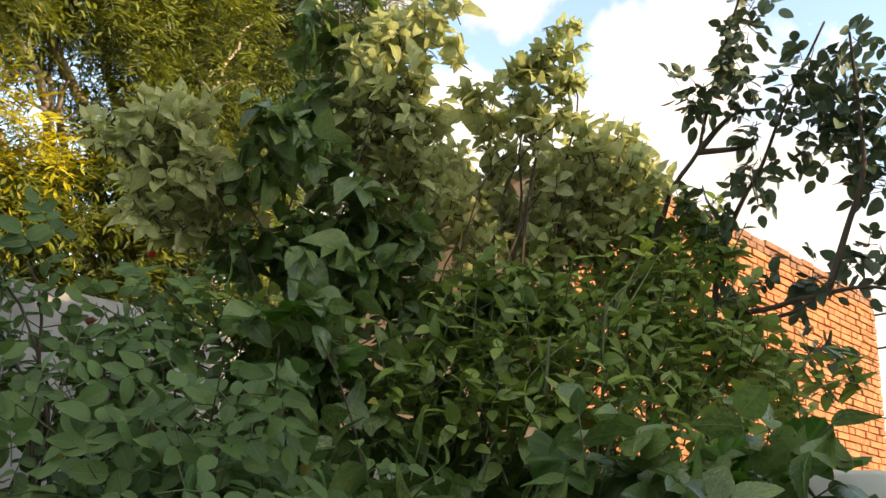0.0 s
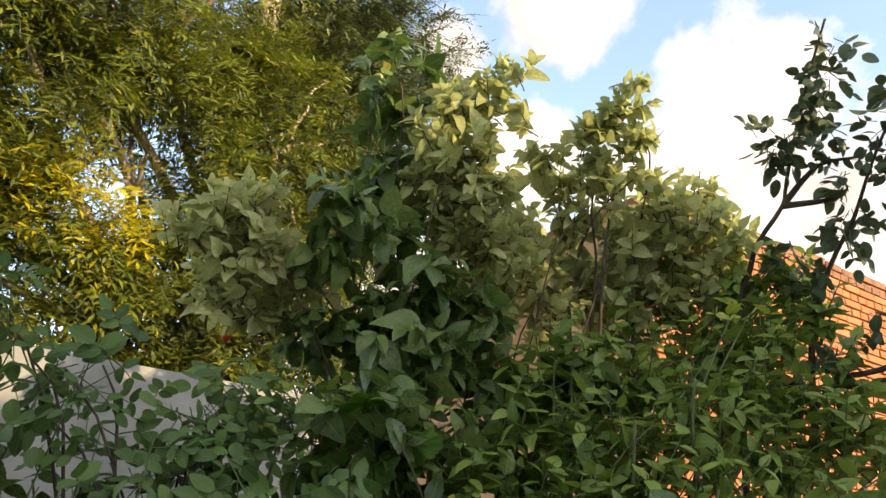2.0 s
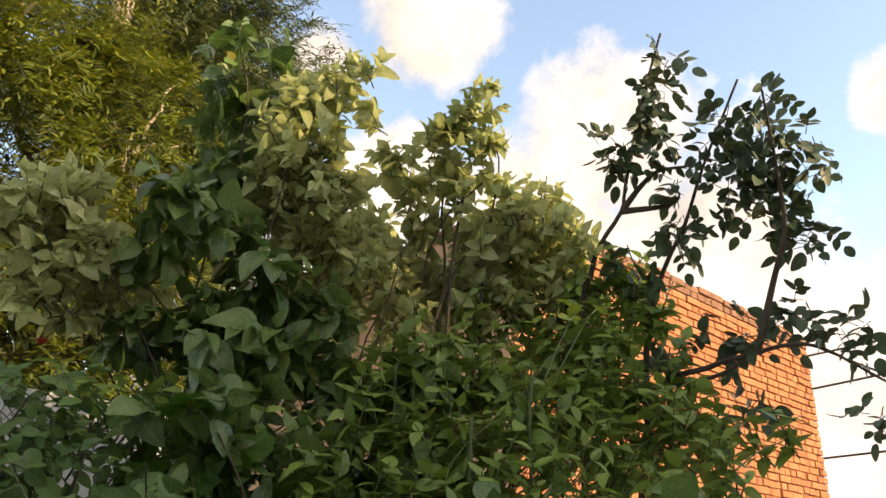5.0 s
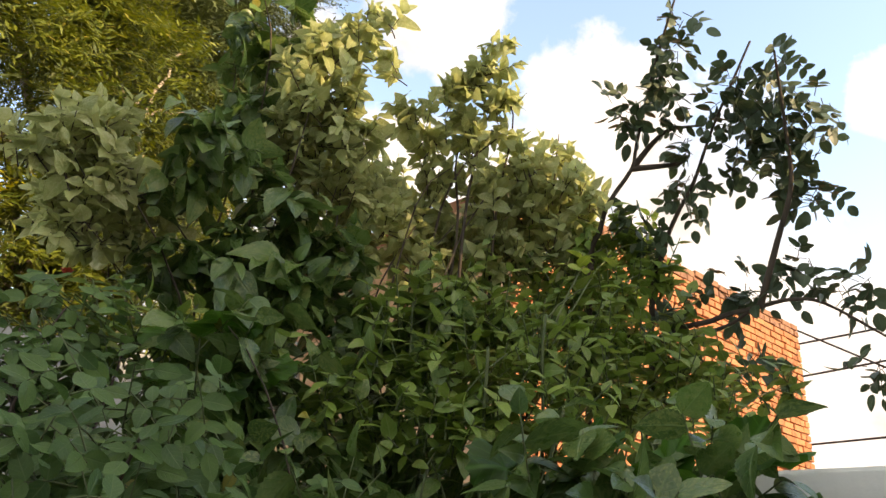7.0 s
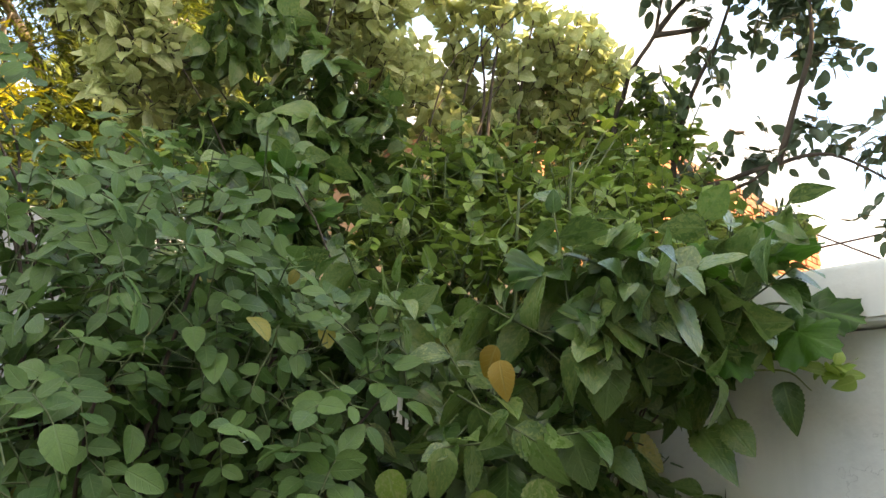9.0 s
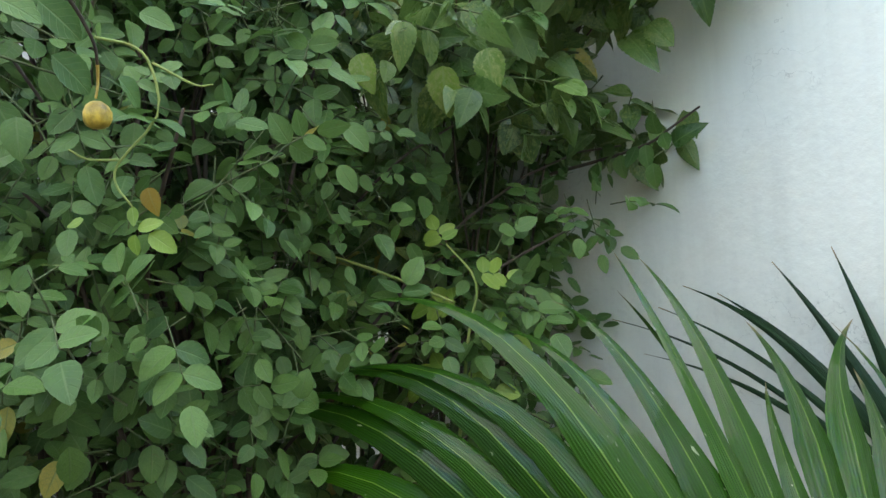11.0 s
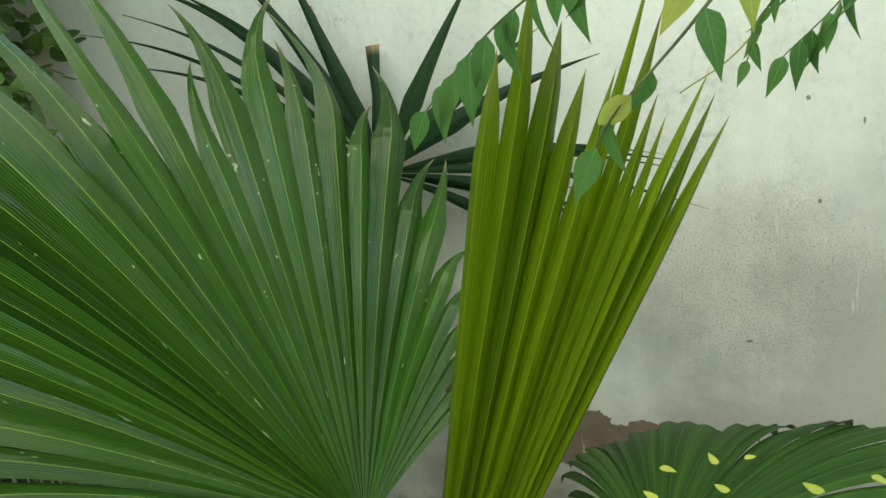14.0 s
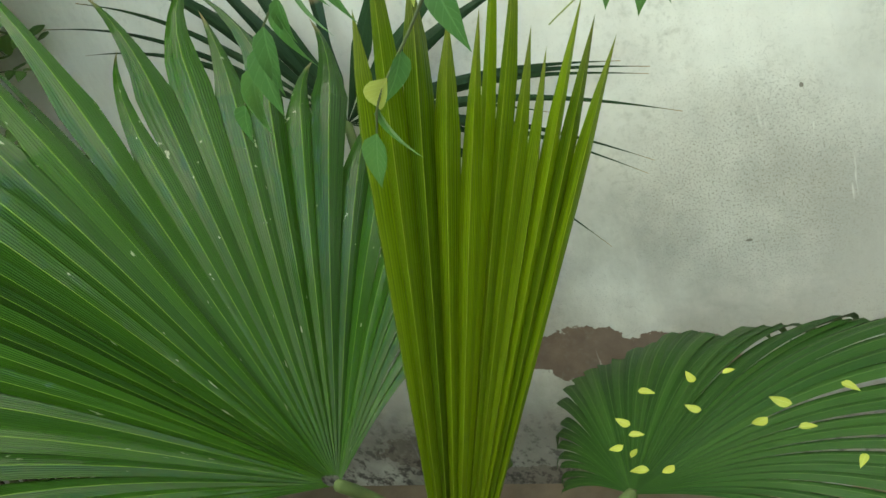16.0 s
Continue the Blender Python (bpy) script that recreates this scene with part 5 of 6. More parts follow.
def fan_palm():
    p = root("fan_palm", (-0.03, 1.12, GROUND), "young fan palm with broad pleated green leaves", "palm")
    o = np.array(p.location)
    part("trunk", tubes("trunk", [(np.array([[-0.03, 1.12, GROUND - 0.05], [-0.03, 1.11, -0.12], [-0.02, 1.09, 0.0]]), [0.09, 0.065, 0.03])], FIBRE, o, 12), p, "short fibrous trunk")
    rim = [(0.10, 1.02, 0.50), (0.10, 1.16, 0.59), (0.07, 1.28, 0.66), (0.005, 1.41, 0.785), (-0.05, 1.425, 0.86), (-0.11, 1.41, 0.90), (-0.165, 1.35, 0.96), (-0.30, 1.22, 1.04), (-0.40, 1.12, 1.12),
           (-0.43, 1.01, 1.24), (-0.53, 0.90, 1.21), (-0.69, 0.81, 1.23), (-0.84, 0.77, 1.17), (-0.95, 0.74, 1.12), (-1.06, 0.71, 1.03), (-1.11, 0.67, 0.90), (-1.10, 0.635, 0.77), (-0.98, 0.58, 0.66),
           (-0.72, 0.54, 0.54), (-0.56, 0.50, 0.50), (-0.40, 0.50, 0.47)]
    level = lambda xs, ys: (lambda f: float(np.interp(f, xs, ys)))
    fan_leaf(p, (-0.002, 0.916, 0.407), rim, 34, FAN, level([0, 0.1, 0.2, 0.3, 0.36, 0.46, 0.62, 0.76, 0.9, 1.0], [0.92, 0.84, 0.74, 0.74, 0.70, 0.54, 0.46, 0.46, 0.60, 0.8]), "large green fan", (0.04, 1.08, 0.06),
             level([0, 0.3, 0.45, 1.0], [0.55, 0.5, 0.26, 0.22]), level([0, 0.35, 0.5, 0.75, 1.0], [0.04, 0.03, 0.06, 0.12, 0.12]), level([0, 0.3, 0.45, 0.6, 0.75, 1.0], [0.05, 0.06, 0.08, 0.16, 0.24, 0.16]), 0.09, 1.12, 0.04, 0.64, level([0, 0.38, 0.55, 1.0], [0, 0, 0.7, 0.8]))
    west = [(-0.378, 1.092, 0.032, 0.05, 0.02), (-0.283, 1.110, 0.034, 0.02, 0.02), (-0.232, 0.976, 0.032, 0.01, 0.08), (-0.134, 0.895, 0.030, 0.0, 0.30), (-0.479, 1.042, 0.031, 0.08, 0.02), (-0.549, 1.059, 0.028, 0.10, 0.02),
            (-0.60, 1.02, 0.016, 0.07, 0.05), (-0.703, 1.0, 0.013, 0.07, 0.05), (-0.64, 0.93, 0.016, 0.07, 0.02), (-0.33, 1.03, 0.020, 0.02, 0.02)]
    east = [(0.064, 0.998, 0.036, 0.01, 0.02), (0.153, 0.893, 0.036, 0.02, 0.02), (0.243, 0.844, 0.034, 0.04, 0.02), (0.322, 0.678, 0.020, 0.05, 0.02), (0.361, 0.660, 0.020, 0.05, 0.02), (0.356, 0.648, 0.018, 0.05, 0.02),
            (0.393, 0.581, 0.020, 0.05, 0.02), (0.337, 0.509, 0.018, 0.06, 0.02), (0.324, 0.492, 0.018, 0.07, 0.02), (0.235, 0.366, 0.022, 0.10, 0.02), (0.20, 0.62, 0.020, 0.06, 0.02), (0.16, 0.55, 0.020, 0.06, 0.02)]
    lance_leaf(p, (-0.129, 1.455, 0.682), west + east, FANDARK, "older dark fan against the wall", (0.03, 1.25, 0.1))
    fan_leaf(p, (-0.06, 1.03, -0.10), [(0.308, 1.015, 0.84), (0.275, 1.0, 0.90), (0.252, 0.985, 0.95), (0.222, 0.985, 0.93), (0.194, 0.99, 0.91)], 5, SPEAR, level([0, 0.3, 1], [0.70, 0.88, 0.88]), "folded yellow-green young fan", (0.0, 1.1, -0.2), 1.3, 0.0, 0.0, 0.03, 1.12, 0.004, 1.5)
    fan_leaf(p, (-0.06, 1.04, -0.10), [(0.408, 1.06, 0.80), (0.398, 1.05, 0.86), (0.372, 1.04, 0.86), (0.356, 1.03, 0.85), (0.352, 1.03, 0.93), (0.330, 1.03, 0.93)], 7, SPEAR, level([0, 0.75, 1], [0.86, 0.86, 0.74]), "folded yellow-green young fan", (0.0, 1.1, -0.2), 1.3, 0.0, 0.0, 0.03, 1.12, 0.006, 1.4)
    low = [(0.20, 1.06, 0.24), (0.164, 1.20, 0.235), (0.154, 1.30, 0.222), (0.193, 1.38, 0.205), (0.249, 1.43, 0.19), (0.299, 1.47, 0.185), (0.368, 1.48, 0.18), (0.442, 1.48, 0.18), (0.521, 1.46, 0.20), (0.602, 1.42, 0.24),
           (0.673, 1.36, 0.275), (0.706, 1.28, 0.285), (0.708, 1.18, 0.28), (0.67, 1.05, 0.29), (0.60, 0.94, 0.29)]
    fan_leaf(p, (0.318, 1.0, 0.305), low, 44, LOWFAN, lambda f: 0.86 + 0.08 * math.sin(31 * f) ** 2, "low green fan strewn with yellow leaflets", (0.0, 1.10, -0.22), level([0, 0.2, 0.35, 1.0], [0.08, 0.12, 0.32, 0.35]), 0.10, 0.10, 0.045, 1.12)


def fallen_leaflets():
    spots = [(0.313, 1.155, 0.325), (0.387, 1.154, 0.336), (0.420, 1.17, 0.334), (0.501, 1.071, 0.366), (0.552, 1.097, 0.371), (0.475, 1.055, 0.362),
             (0.505, 1.04, 0.36), (0.40, 1.09, 0.345), (0.315, 1.06, 0.337), (0.310, 1.045, 0.335), (0.322, 1.025, 0.334), (0.316, 1.075, 0.339), (0.345, 1.005, 0.334), (0.372, 1.012, 0.335), (0.565, 1.0, 0.36)]
    shapes = [leaf_shape(6, 0.22, 0.7, 0.9, 0.35, 0.2), leaf_shape(6, 0.26, 0.75, 0.9, -0.3, -0.2)]
    for k, at in enumerate(spots):
        a = rng.random() * 6.28
        single_leaf("fallen_leaflet", (at[0], at[1], at[2] + 0.004), (math.cos(a), math.sin(a), 0.05), (0.03, -0.28, 0.96), 0.017 + 0.008 * rng.random(), shapes, FALLEN,
                    "small yellow fallen leaflet lying on the palm fan", "leaf", k % 2, "fallen leaflets")


# ---------------------------------------------------------------- small things among the leaves
def single_leaf(name, at, d, n, size, shapes, mats, label, category="leaf", k=0, group=""):
    st = Leaves()
    st.add(at, unit(d), unit(n), size, k)
    o = np.array(at)
    ob = new(name, st.mesh(name, shapes, mats, o))
    ob.location = at
    return tagged(ob, label, category, group)


def flower_mat(name, a, b):
    return plain_mat(name, a, b, 60, 0.6, 0.3)


HIPSKIN = plain_mat("mottled hip skin", (0.14, 0.10, 0.02), (0.62, 0.44, 0.06), 85, 0.45, 0.2)
RED, RUST, OCHRE = flower_mat("red petal", (0.55, 0.03, 0.02), (0.7, 0.08, 0.04)), flower_mat("withered petal", (0.30, 0.08, 0.05), (0.42, 0.15, 0.1)), flower_mat("yellowed rose hip", (0.24, 0.17, 0.03), (0.58, 0.42, 0.07))
OLDLEAF = leaf_mat("yellow leaf", (0.26, 0.17, 0.02), (0.40, 0.27, 0.05), (0.35, 0.3, 0.1), True)
FALLEN = leaf_mat("fallen yellow leaflet", (0.30, 0.34, 0.04), (0.48, 0.50, 0.07), (0.5, 0.52, 0.18), True)


def lathe(name, profile, material, sides=14, lobes=0.0):
    verts, faces = [], []
    for r, z in profile:
        for k in range(sides):
            w = 2 * math.pi * k / sides
            q = r * (1 + lobes * math.cos(5 * w))
            verts.append((q * math.cos(w), q * math.sin(w), z))
    for i in range(len(profile) - 1):
        for k in range(sides):
            j = (k + 1) % sides
            faces.append((i * sides + k, i * sides + j, (i + 1) * sides + j, (i + 1) * sides + k))
    return mesh_of(name, verts, faces, material)


def rose_cane():
    r = root("rose_cane", (-0.56, 0.36, 1.0), "arching green rose cane with a yellowed hanging hip", "branch")
    o = np.array(r.location)
    runs = [([(-0.52, 0.28, 1.62), (-0.468, 0.35, 1.43), (-0.478, 0.392, 1.369), (-0.50, 0.42, 1.348), (-0.519, 0.44, 1.327), (-0.532, 0.447, 1.312)], 0.0021, 0.0014, WOOD),
            ([(-0.543, 0.45, 1.34), (-0.545, 0.487, 1.337), (-0.542, 0.501, 1.316), (-0.547, 0.505, 1.274), (-0.57, 0.475, 1.232), (-0.572, 0.472, 1.211), (-0.566, 0.483, 1.19)], 0.0015, 0.0011, LIMESTEM),
            ([(-0.541, 0.501, 1.323), (-0.524, 0.533, 1.302), (-0.514, 0.547, 1.301)], 0.0014, 0.0009, LIMESTEM),
            ([(-0.569, 0.475, 1.234), (-0.582, 0.451, 1.236), (-0.588, 0.437, 1.245)], 0.0014, 0.0009, LIMESTEM)]
    for pts, r0, r1, mat in runs:
        q = through_points(pts, 20)
        part("stem", tubes("stem", [(q, np.linspace(r0, r1, len(q)))], mat, o, 7), r)
    hip = lathe("hip", [(0.001, 0.0125), (0.005, 0.0115), (0.0095, 0.008), (0.0122, 0.002), (0.0122, -0.004), (0.0095, -0.0095), (0.005, -0.012), (0.001, -0.0125)], HIPSKIN, 30, 0.05)
    hp = part("hip", hip, r, "yellowed ribbed hip")
    hp.location = Vector((-0.536, 0.445, 1.268)) - Vector(o)
    q = through_points([(-0.532, 0.447, 1.312), (-0.537, 0.448, 1.296), (-0.536, 0.445, 1.283)], 8)
    part("hip_stalk", tubes("hip_stalk", [(q, np.linspace(0.0016, 0.001, len(q)))], OCHRE, o, 6), r)
    st = Leaves()
    for at, d, s in (((-0.566, 0.484, 1.163), (-0.3, 0.0, -1.0), 0.021), ((-0.558, 0.494, 1.163), (0.5, 0.5, -0.5), 0.030), ((-0.564, 0.486, 1.168), (0.4, 0.4, 0.15), 0.025),
                     ((-0.566, 0.483, 1.19), (0.1, 0.0, -0.8), 0.020), ((-0.585, 0.445, 1.18), (-0.4, -0.3, -0.2), 0.018)):
        st.add(at, unit(d), unit((0.6, -0.7, 0.5)), s, int(rng.integers(3)))
    st.singles("leaflet", shape_meshes("leaflet", ROSELEAF, LIME[1]), r, np.ones(len(st.rows), bool))
    r.location += Vector((0.022, 0.007, 0.003))


LIMESTEM = bark_mat("young lime stem", (0.16, 0.22, 0.05), (0.28, 0.33, 0.1))


def wall_twig():
    r = root("bare_twig", (-0.66, 1.42, 1.28), "dark twig with round leaves reaching along the wall", "branch")
    o = np.array(r.location)
    q = through_points([(-0.72, 1.36, 1.27), (-0.622, 1.42, 1.29), (-0.541, 1.42, 1.302), (-0.49, 1.42, 1.325), (-0.44, 1.42, 1.348)], 18)
    part("stem", tubes("stem", [(q, np.linspace(0.0035, 0.002, len(q)))], WOOD, o, 7), r)
    st = Leaves()
    for at, d, s in (((-0.60, 1.415, 1.29), (0.2, -0.2, -0.8), 0.034), ((-0.545, 1.415, 1.30), (0.1, -0.2, -0.9), 0.034), ((-0.53, 1.41, 1.265), (0.05, -0.1, -1.0), 0.034),
                     ((-0.52, 1.415, 1.315), (0.1, -0.4, 0.3), 0.035), ((-0.51, 1.415, 1.315), (0.3, -0.3, -0.5), 0.035), ((-0.56, 1.41, 1.30), (-0.3, -0.3, -0.8), 0.034), ((-0.64, 1.40, 1.28), (0.0, -0.4, -0.8), 0.034)):
        st.add(at, unit(d), unit((0.2, -1.0, 0.3)), 1.3 * s, int(rng.integers(3)))
    st.singles("leaf", shape_meshes("leaf", ROSELEAF, ROSE[1]), r, np.ones(len(st.rows), bool))


def fresh_shoot():
    r = root("young_rose_shoot", (-0.62, 1.0, 1.0), "fresh lime-green rose shoot with small leaflets", "branch")
    o = np.array(r.location)
    q = through_points([(-0.66, 1.0, 0.85), (-0.615, 1.0, 1.05), (-0.60, 1.01, 1.13), (-0.635, 0.99, 1.19)], 14)
    part("stem", tubes("stem", [(q, np.linspace(0.003, 0.0015, len(q)))], LIMESTEM, o, 6), r)
    st = Leaves()
    for at, d in (((-0.635, 0.99, 1.18), (-0.3, 0.1, 0.5)), ((-0.61, 1.0, 1.14), (0.6, 0.5, 0.2)), ((-0.605, 1.0, 1.11), (-0.7, -0.4, 0.1)), ((-0.615, 1.0, 1.07), (0.6, 0.5, -0.1)), ((-0.63, 0.99, 1.02), (-0.5, -0.3, -0.2)),
                  ((-0.64, 0.99, 0.98), (0.5, 0.3, 0.1))):
        compound(st, np.array(at), np.array(d, float), np.array([0.5, -0.7, 0.6]), 0.06, 5, 0.036, 3, 0.3)
    st.singles("leaflet", shape_meshes("leaflet", ROSELEAF, LIME[1]), r, np.ones(len(st.rows), bool))
    r.location.z -= 0.045
    q = through_points([(-0.80, 0.82, 1.16), (-0.723, 0.892, 1.125), (-0.648, 0.953, 1.08), (-0.62, 0.98, 1.06)], 12)
    tagged(new("bare_cane", tubes("bare_cane", [(q, np.linspace(0.003, 0.0018, len(q)))], LIMESTEM)), "bare yellowish cane crossing the rose leaves", "branch")


def young_tips():
    r = root("young_hibiscus_shoot", (-0.46, 1.38, 1.60), "lime-green young hibiscus shoot above the wall leaves", "branch")
    o = np.array(r.location)
    for pts in ([(-0.52, 1.36, 1.60), (-0.44, 1.40, 1.60), (-0.38, 1.42, 1.585), (-0.34, 1.42, 1.565)], [(-0.50, 1.36, 1.57), (-0.42, 1.41, 1.575), (-0.385, 1.42, 1.545)], [(-0.50, 1.36, 1.60), (-0.45, 1.38, 1.635)]):
        q = through_points(pts, 12)
        part("stem", tubes("stem", [(q, np.linspace(0.0022, 0.001, len(q)))], LIMESTEM, o, 6), r)
    st = Leaves()
    for at, n in (((-0.464, 1.38, 1.628), 9), ((-0.438, 1.38, 1.607), 7), ((-0.359, 1.41, 1.573), 8), ((-0.339, 1.42, 1.566), 7), ((-0.721, 1.08, 1.48), 7), ((-0.504, 1.3, 1.620), 6)):
        for _ in range(n):
            st.add(np.array(at) + rng.normal(0, 0.008, 3), unit(rng.normal(0, 0.7, 3) + np.array([0.3, -0.2, 0.1])), unit(np.array([0.2, -0.6, 0.7]) + rng.normal(0, 0.3, 3)), 0.022 + 0.02 * rng.random(), int(rng.integers(3)))
    st.singles("leaf", shape_meshes("leaf", HIBLEAF, LIME[1]), r, np.ones(len(st.rows), bool))


def lobed_leaf(lobes=5, deep=0.16, crinkle=0.05, cup=0.25, turn=0.0):
    """A round lobed leaf, 1 long, with its stalk at the origin, crinkled between the veins: verts, faces, uvs."""
    verts, uvs, faces = [(0, 0.08, 0)], [(0.5, 0.08)], []
    nt, nr = 44, 6
    for k in range(nt):
        w = -math.pi + 2 * math.pi * k / nt
        notch = 1 - 0.75 * math.exp(-((math.pi - abs(w)) / 0.35) ** 2)
        edge = (0.52 + 0.10 * math.cos(w)) * notch * (1 - deep + deep * abs(math.cos(lobes * w / 2 + turn))) * (1 + 0.04 * (-1) ** k)
        for j in range(1, nr + 1):
            q = edge * j / nr
            x, y = q * math.sin(w) * 1.02, 0.30 + q * math.cos(w)
            z = -cup * q * q + crinkle * (j / nr) * math.sin(lobes * w + 1.3) + 0.5 * crinkle * math.sin(13 * w + 5 * j / nr) * (j / nr)
            verts.append((x, y, z))
            uvs.append((0.5 + x, min(1.0, max(0.0, y))))
    verts[0], uvs[0] = (0, 0.30, 0), (0.5, 0.30)
    for k in range(nt):
        a, b = 1 + k * nr, 1 + ((k + 1) % nt) * nr
        faces.append((0, b, a))
        for j in range(nr - 1):
            faces.append((a + j, b + j, b + j + 1, a + j + 1))
    return np.array(verts, float), faces, np.array(uvs, float)


def broad_leaf_sapling(at, tips, label):
    """A few large lobed leaves on short stalks from one stem."""
    r = root("broad_leaf_sapling", (at[0], at[1], GROUND), label, "plant", "broad-leaved saplings")
    o = np.array(r.location)
    q = through_points([(at[0] - 0.42, at[1] - 0.05, GROUND - 0.02), (at[0] - 0.40, at[1] - 0.03, at[2] - 0.55), (at[0] - 0.22, at[1], at[2] - 0.16), at], 20)
    part("stem", tubes("stem", [(q, np.linspace(0.006, 0.003, len(q)))], GREENSTEM, o, 7), r)
    st = Leaves()
    for k, (dx, dy, dz, size) in enumerate(tips):
        tip = np.array(at) + np.array([dx, dy, dz])
        part("stalk", tubes("stalk", [(bend(at, tip, 0.1, 0.01, 7), [0.002] * 7)], GREENSTEM, o, 6), r)
        d = unit(np.array([dx, dy, dz]) + np.array([0.2, -0.2, -0.3]) * 0.15)
        st.add(tip, d, unit(np.array([0.5, -0.65, 0.6]) + rng.normal(0, 0.25, 3)), size, k % 3)
    st.singles("leaf", shape_meshes("leaf", [lobed_leaf(5, 0.16, 0.05, 0.25), lobed_leaf(5, 0.22, 0.06, 0.5, 0.4), lobed_leaf(7, 0.14, 0.045, 0.1)], LUSH[1]), r, np.ones(len(st.rows), bool))


LUSH = leaf_pair("lush broad leaf", (0.022, 0.072, 0.008), (0.068, 0.175, 0.018), (0.09, 0.22, 0.035), rough=0.42, through=0.35, veins=5.0, spec=0.3)


def odd_leaves():
    single_leaf("yellow_leaf", (-0.575, 0.52, 1.215), (0.1, 0.15, -1), (0.6, -0.7, 0.3), 0.030, HIBLEAF, OLDLEAF, "orange withered leaf caught in the rose", group="withered leaves")
    single_leaf("yellow_leaf", (-0.580, 0.975, 1.548), (0.15, 0.1, -1), (0.5, -0.8, 0.3), 0.052, HIBLEAF, OLDLEAF, "dull yellow hibiscus leaf hanging down", group="withered leaves")
    single_leaf("yellow_leaf", (-0.640, 1.030, 1.580), (-0.4, -0.1, -0.8), (0.4, -0.7, 0.5), 0.055, HIBLEAF, OLDLEAF, "dull yellow hibiscus leaf hanging down", group="withered leaves")
    for at, d, size in (((-0.517, 0.980, 1.406), (0.1, 0.0, -1), 0.066), ((-0.575, 0.950, 1.391), (-0.1, 0.1, -1), 0.072), ((-0.636, 0.850, 1.409), (0.3, 0.1, -1), 0.056)):
        single_leaf("blotched_leaf", at, d, (0.45, -0.8, 0.4), size, HIBLEAF, MIDG[1], "hibiscus leaf blotched with yellow-green hanging in the shrub", group="blotched leaves")


def blossom(name, at, size, mat, label):
    r = root(name, at, label, "flower")
    st = Leaves()
    for k in range(6):
        a = k * 1.05
        st.add((0, 0, 0), unit((math.cos(a), math.sin(a), 0.7)), unit((-math.cos(a), -math.sin(a), 1.2)), size, 0)
    st.singles("petal", shape_meshes("petal", [leaf_shape(5, 0.36, 0.9, 0.7, 0.3, -0.2)], mat), None, np.zeros(6, bool))
    P, X, Y, Z, S, K = st.frames()
    me = shape_meshes("petal", [leaf_shape(5, 0.36, 0.9, 0.7, 0.3, -0.2)], mat)[0]
    for q in range(6):
        ob = part("petal", me, r)
        m = Matrix.Identity(4)
        for c, axis in enumerate((X[q], Y[q], Z[q])):
            for rr in range(3):
                m[rr][c] = axis[rr] * S[q]
        ob.matrix_local = m
    return r


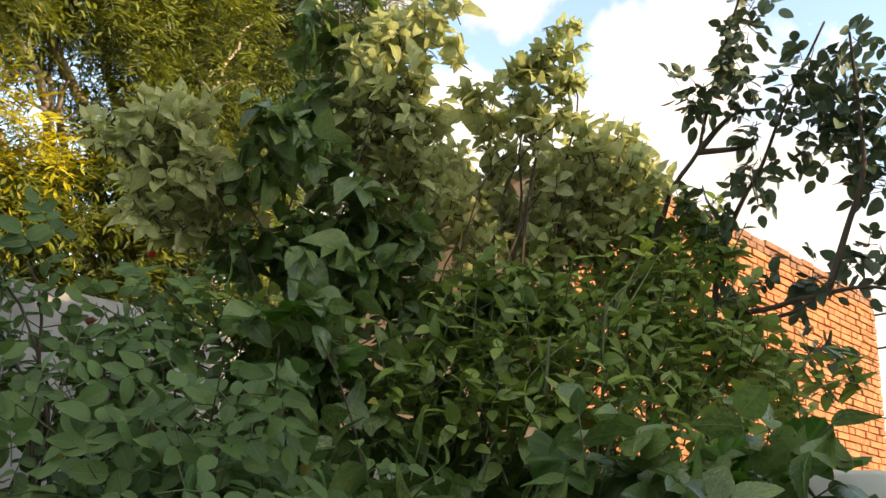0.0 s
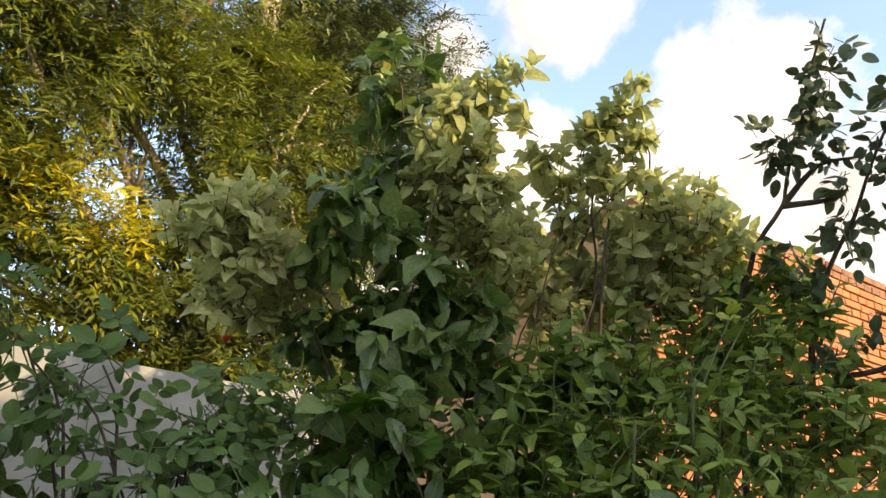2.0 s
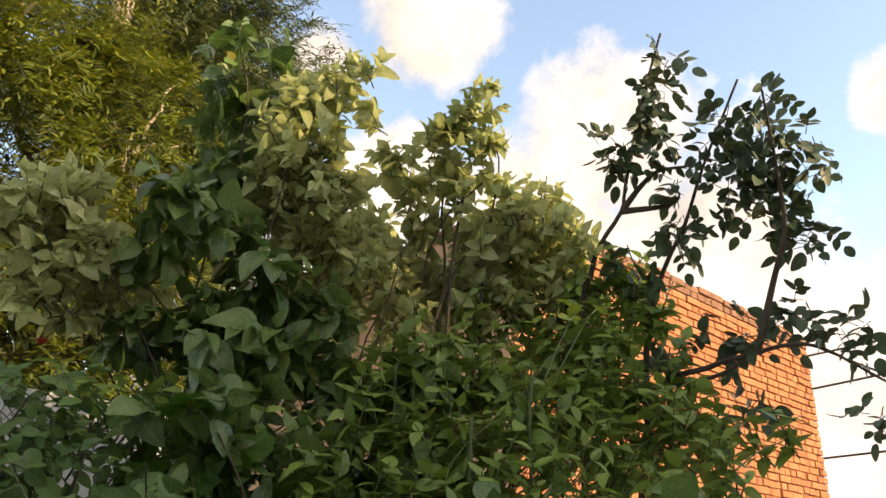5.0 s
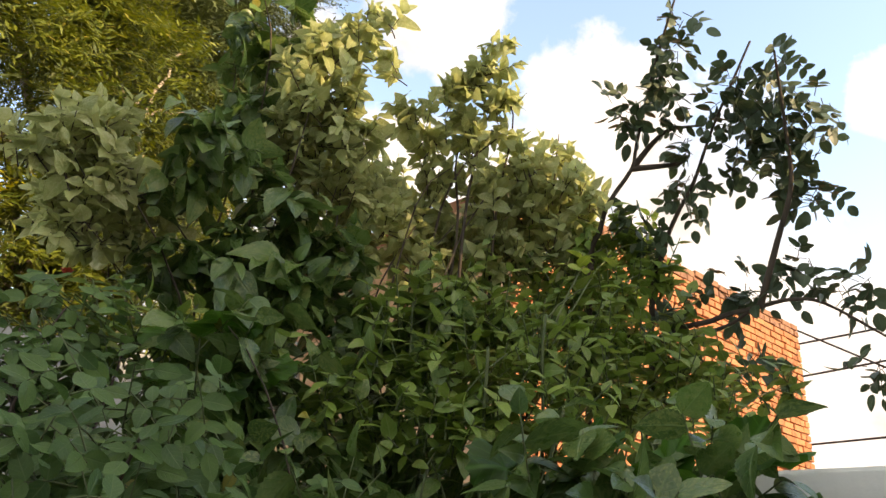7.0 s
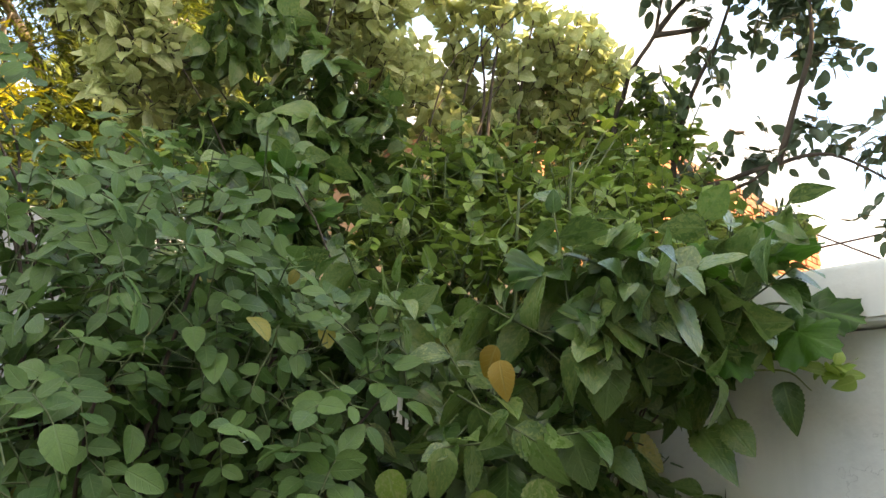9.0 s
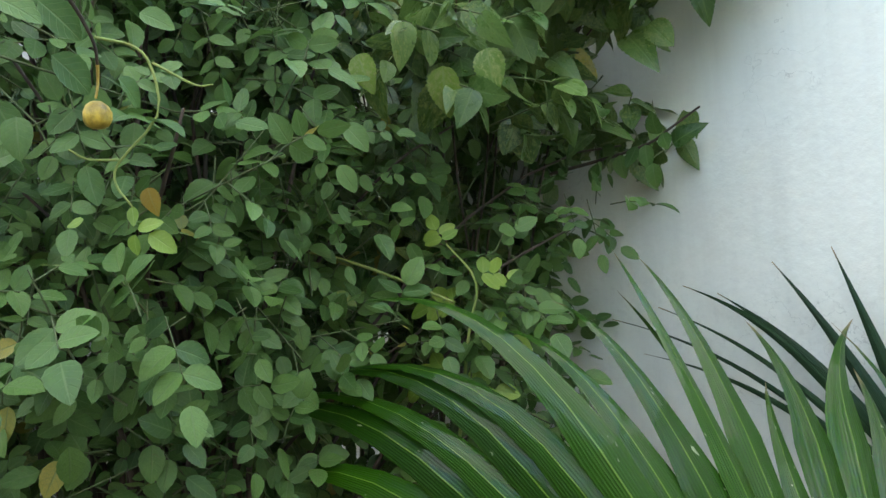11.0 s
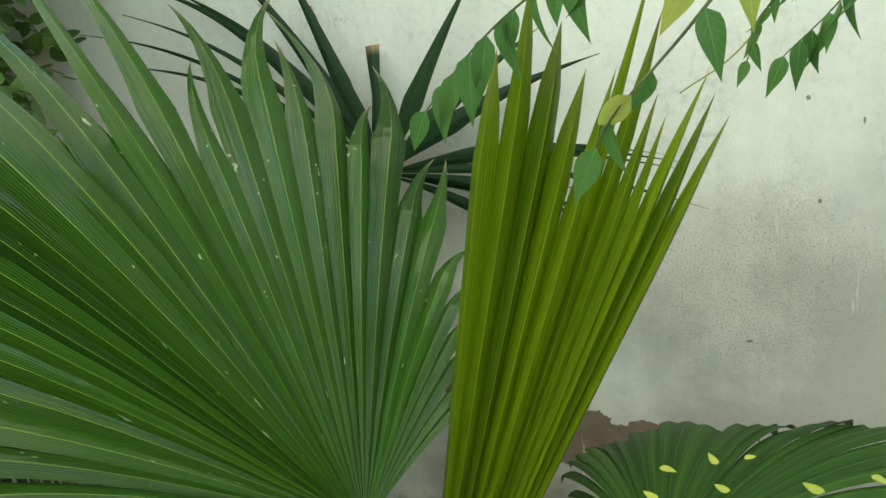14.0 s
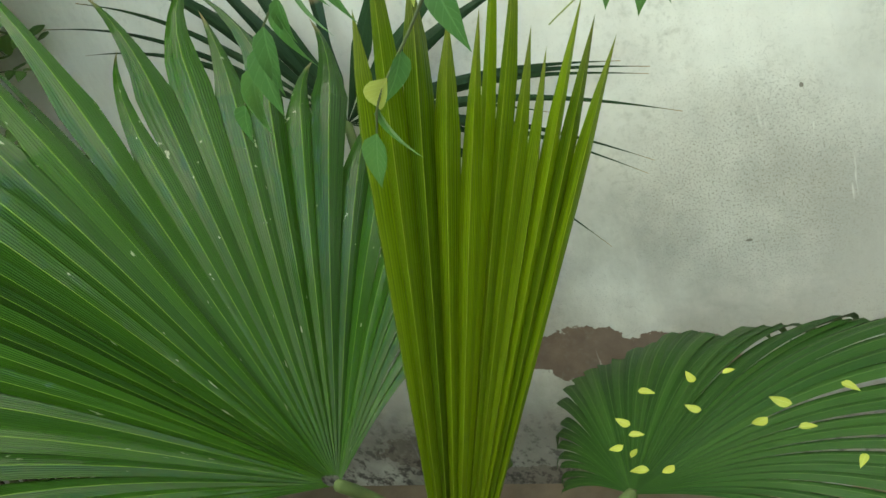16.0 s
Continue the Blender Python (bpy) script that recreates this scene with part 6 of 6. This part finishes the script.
def hanging_sprays():
    """Pinnate leaves that hang into view from a branch overhead."""
    shapes = [leaf_shape(8, 0.19, 0.55, 1.15, 0.35, 0.25), leaf_shape(8, 0.16, 0.55, 1.2, 0.6, 0.45)]
    runs = [([(0.44, 0.73, 1.06), (0.39, 0.745, 1.01), (0.33, 0.765, 0.985), (0.28, 0.78, 0.965), (0.235, 0.795, 0.935), (0.19, 0.815, 0.895)], 0.044, 13, SPRAY, 0.0),
            ([(0.50, 0.73, 1.05), (0.46, 0.74, 1.0), (0.42, 0.75, 0.975), (0.385, 0.755, 0.97)], 0.046, 3, PALESPRAY, 0.2),
            ([(0.42, 0.74, 0.985), (0.375, 0.745, 0.935), (0.335, 0.745, 0.895), (0.32, 0.752, 0.872)], 0.046, 3, SPRAY, 0.2),
            ([(0.52, 1.02, 1.02), (0.478, 1.015, 0.955), (0.440, 1.01, 0.915), (0.425, 1.01, 0.875)], 0.026, 9, SPRAY, 0.0),
            ([(0.575, 1.03, 1.04), (0.54, 1.025, 0.97), (0.50, 1.02, 0.915), (0.455, 1.012, 0.875)], 0.040, 12, SPRAY, 0.0)]
    for n, (pts, size, count, mats, sway) in enumerate(runs):
        r = root("hanging_spray", pts[0], "pale yellow-green young leaf spray" if mats is PALESPRAY else "drooping pinnate leaf spray with curved green leaflets", "branch", "hanging leaf sprays")
        o = np.array(r.location)
        q = through_points(pts, 30)
        part("stalk", tubes("stalk", [(q, np.linspace(0.0012, 0.0006, len(q)))], GREENSTEM, o, 6), r)
        st = Leaves()
        for i in range(count):
            t0 = 0.25 + 0.73 * i / count
            a = q[int(t0 * (len(q) - 1))]
            d = unit(q[-1] - q[0])
            sg = 1 if i % 2 else -1
            side = unit(np.cross(d, [0.2, -1, 0.1]))
            st.add(a, unit(side * sg * 0.22 + d * 0.22 - UP * 1.0 + rng.normal(0, 0.16, 3)), unit(np.array([0.1 + 0.5 * sg, -1, 0.35]) + rng.normal(0, 0.45, 3)), size * (0.8 + 0.4 * rng.random()), i % 2)
        st.add(q[-1], unit(d - UP * 0.6), unit((0.1, -1, 0.4)), size, 0)
        st.singles("leaflet", shape_meshes("leaflet", shapes, mats[1]), r, np.ones(len(st.rows), bool))
    single_leaf("curled_leaf", (0.345, 0.742, 0.905), (-0.6, 0.1, -0.5), (0.3, -0.8, 0.3), 0.034, [leaf_shape(8, 0.22, 0.6, 0.9, 1.1, 0.5)], PALESPRAY[1], "curled pale yellow leaf on a hanging stalk")
    for pts in ([(0.53, 1.03, 1.06), (0.47, 1.02, 0.95), (0.42, 1.015, 0.885), (0.367, 1.015, 0.851)], [(0.60, 0.80, 1.05), (0.575, 0.79, 0.975), (0.55, 0.788, 0.92), (0.527, 0.788, 0.891)]):
        q = through_points(pts, 20)
        tagged(new("dry_tendril", tubes("dry_tendril", [(q, np.linspace(0.0013, 0.0007, len(q)))], LIMESTEM)), "thin dry tendril hanging before the wall", "branch", "dry tendrils")


# ---------------------------------------------------------------- assembly
brick_building()
wires()
pinnate_tree("neem_tree", (-5.3, 1.66, GROUND),
             [(-4.2, 0.3, 4.1, 0.7), (-4.5, 0.9, 3.8, 0.7), (-4.6, 0.5, 3.2, 0.6), (-4.4, 0.4, 4.9, 0.8), (-4.7, 1.8, 4.4, 0.6), (-4.6, 1.3, 3.0, 0.45), (-4.8, 1.5, 3.6, 0.5),
              (-4.9, 1.0, 5.2, 0.9), (-4.3, -0.5, 4.2, 0.8), (-4.5, -0.3, 3.4, 0.6), (-4.55, 0.5, 2.8, 0.45), (-4.3, 0.2, 2.9, 0.4), (-4.52, 1.53, 2.80, 0.28), (-4.42, 1.66, 3.05, 0.32), (-4.53, 1.18, 3.05, 0.32), (-4.39, 1.89, 2.9, 0.3), (-4.3, 2.03, 3.1, 0.3), (-4.46, 1.8, 2.72, 0.22), (-4.6, 2.0, 3.7, 0.45)],
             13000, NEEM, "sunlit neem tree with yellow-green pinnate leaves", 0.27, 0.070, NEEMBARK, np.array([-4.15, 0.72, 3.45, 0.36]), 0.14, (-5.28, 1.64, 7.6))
pinnate_tree("dark_tree", (-7.2, 3.6, GROUND), [(-6.2, 2.6, 5.6, 1.0), (-6.3, 3.2, 6.6, 1.0), (-6.6, 2.2, 6.6, 1.0), (-6.2, 2.7, 4.4, 0.8), (-5.9, 2.9, 5.0, 0.8), (-6.0, 2.5, 5.9, 0.9), (-5.9, 2.9, 6.3, 0.7),
              (-5.55, 2.45, 5.9, 0.6), (-5.5, 2.6, 5.3, 0.5), (-5.5, 2.45, 6.6, 0.6), (-5.35, 2.3, 5.2, 0.6), (-5.2, 2.3, 4.5, 0.55), (-5.1, 2.3, 4.0, 0.45)],
             8500, DUSK, "tall dark olive tree behind the neem", 0.3, 0.08, NEEMBARK)
variegated_shrub()
hibiscus_shrub()
herb_clump()
rose_bush()
climbing_canes()
fan_palm()
rose_cane()
wall_twig()
fresh_shoot()
TIPS = ((0.05, -0.03, 0.06, 0.12), (-0.03, -0.06, 0.05, 0.11), (0.06, 0.04, 0.01, 0.11), (0.0, -0.07, -0.02, 0.10), (0.07, -0.02, -0.03, 0.10), (0.0, 0.03, 0.08, 0.09))
broad_leaf_sapling((-1.27, 1.00, 1.91), TIPS, "sapling with lush crinkled bright green leaves")
broad_leaf_sapling((-0.66, 1.27, 1.67), TIPS, "sapling with lush crinkled bright green leaves")
broad_leaf_sapling((-0.56, 1.34, 1.64), TIPS, "sapling with broad lobed green leaves beside the wall")
broad_leaf_sapling((-0.47, 1.41, 1.67), TIPS, "sapling with broad lobed green leaves beside the wall")
young_tips()
odd_leaves()
blossom("red_flower", (-1.748, 0.817, 2.161), 0.022, RED, "small red hibiscus flower")
blossom("withered_flower", (-1.585, 0.674, 1.939), 0.024, RUST, "withered reddish flower on a bare stem")
blossom("orange_flower", (-1.36, 1.505, 2.175), 0.022, RUST, "withered orange hibiscus bud among the leaves")
hanging_sprays()
fallen_leaflets()
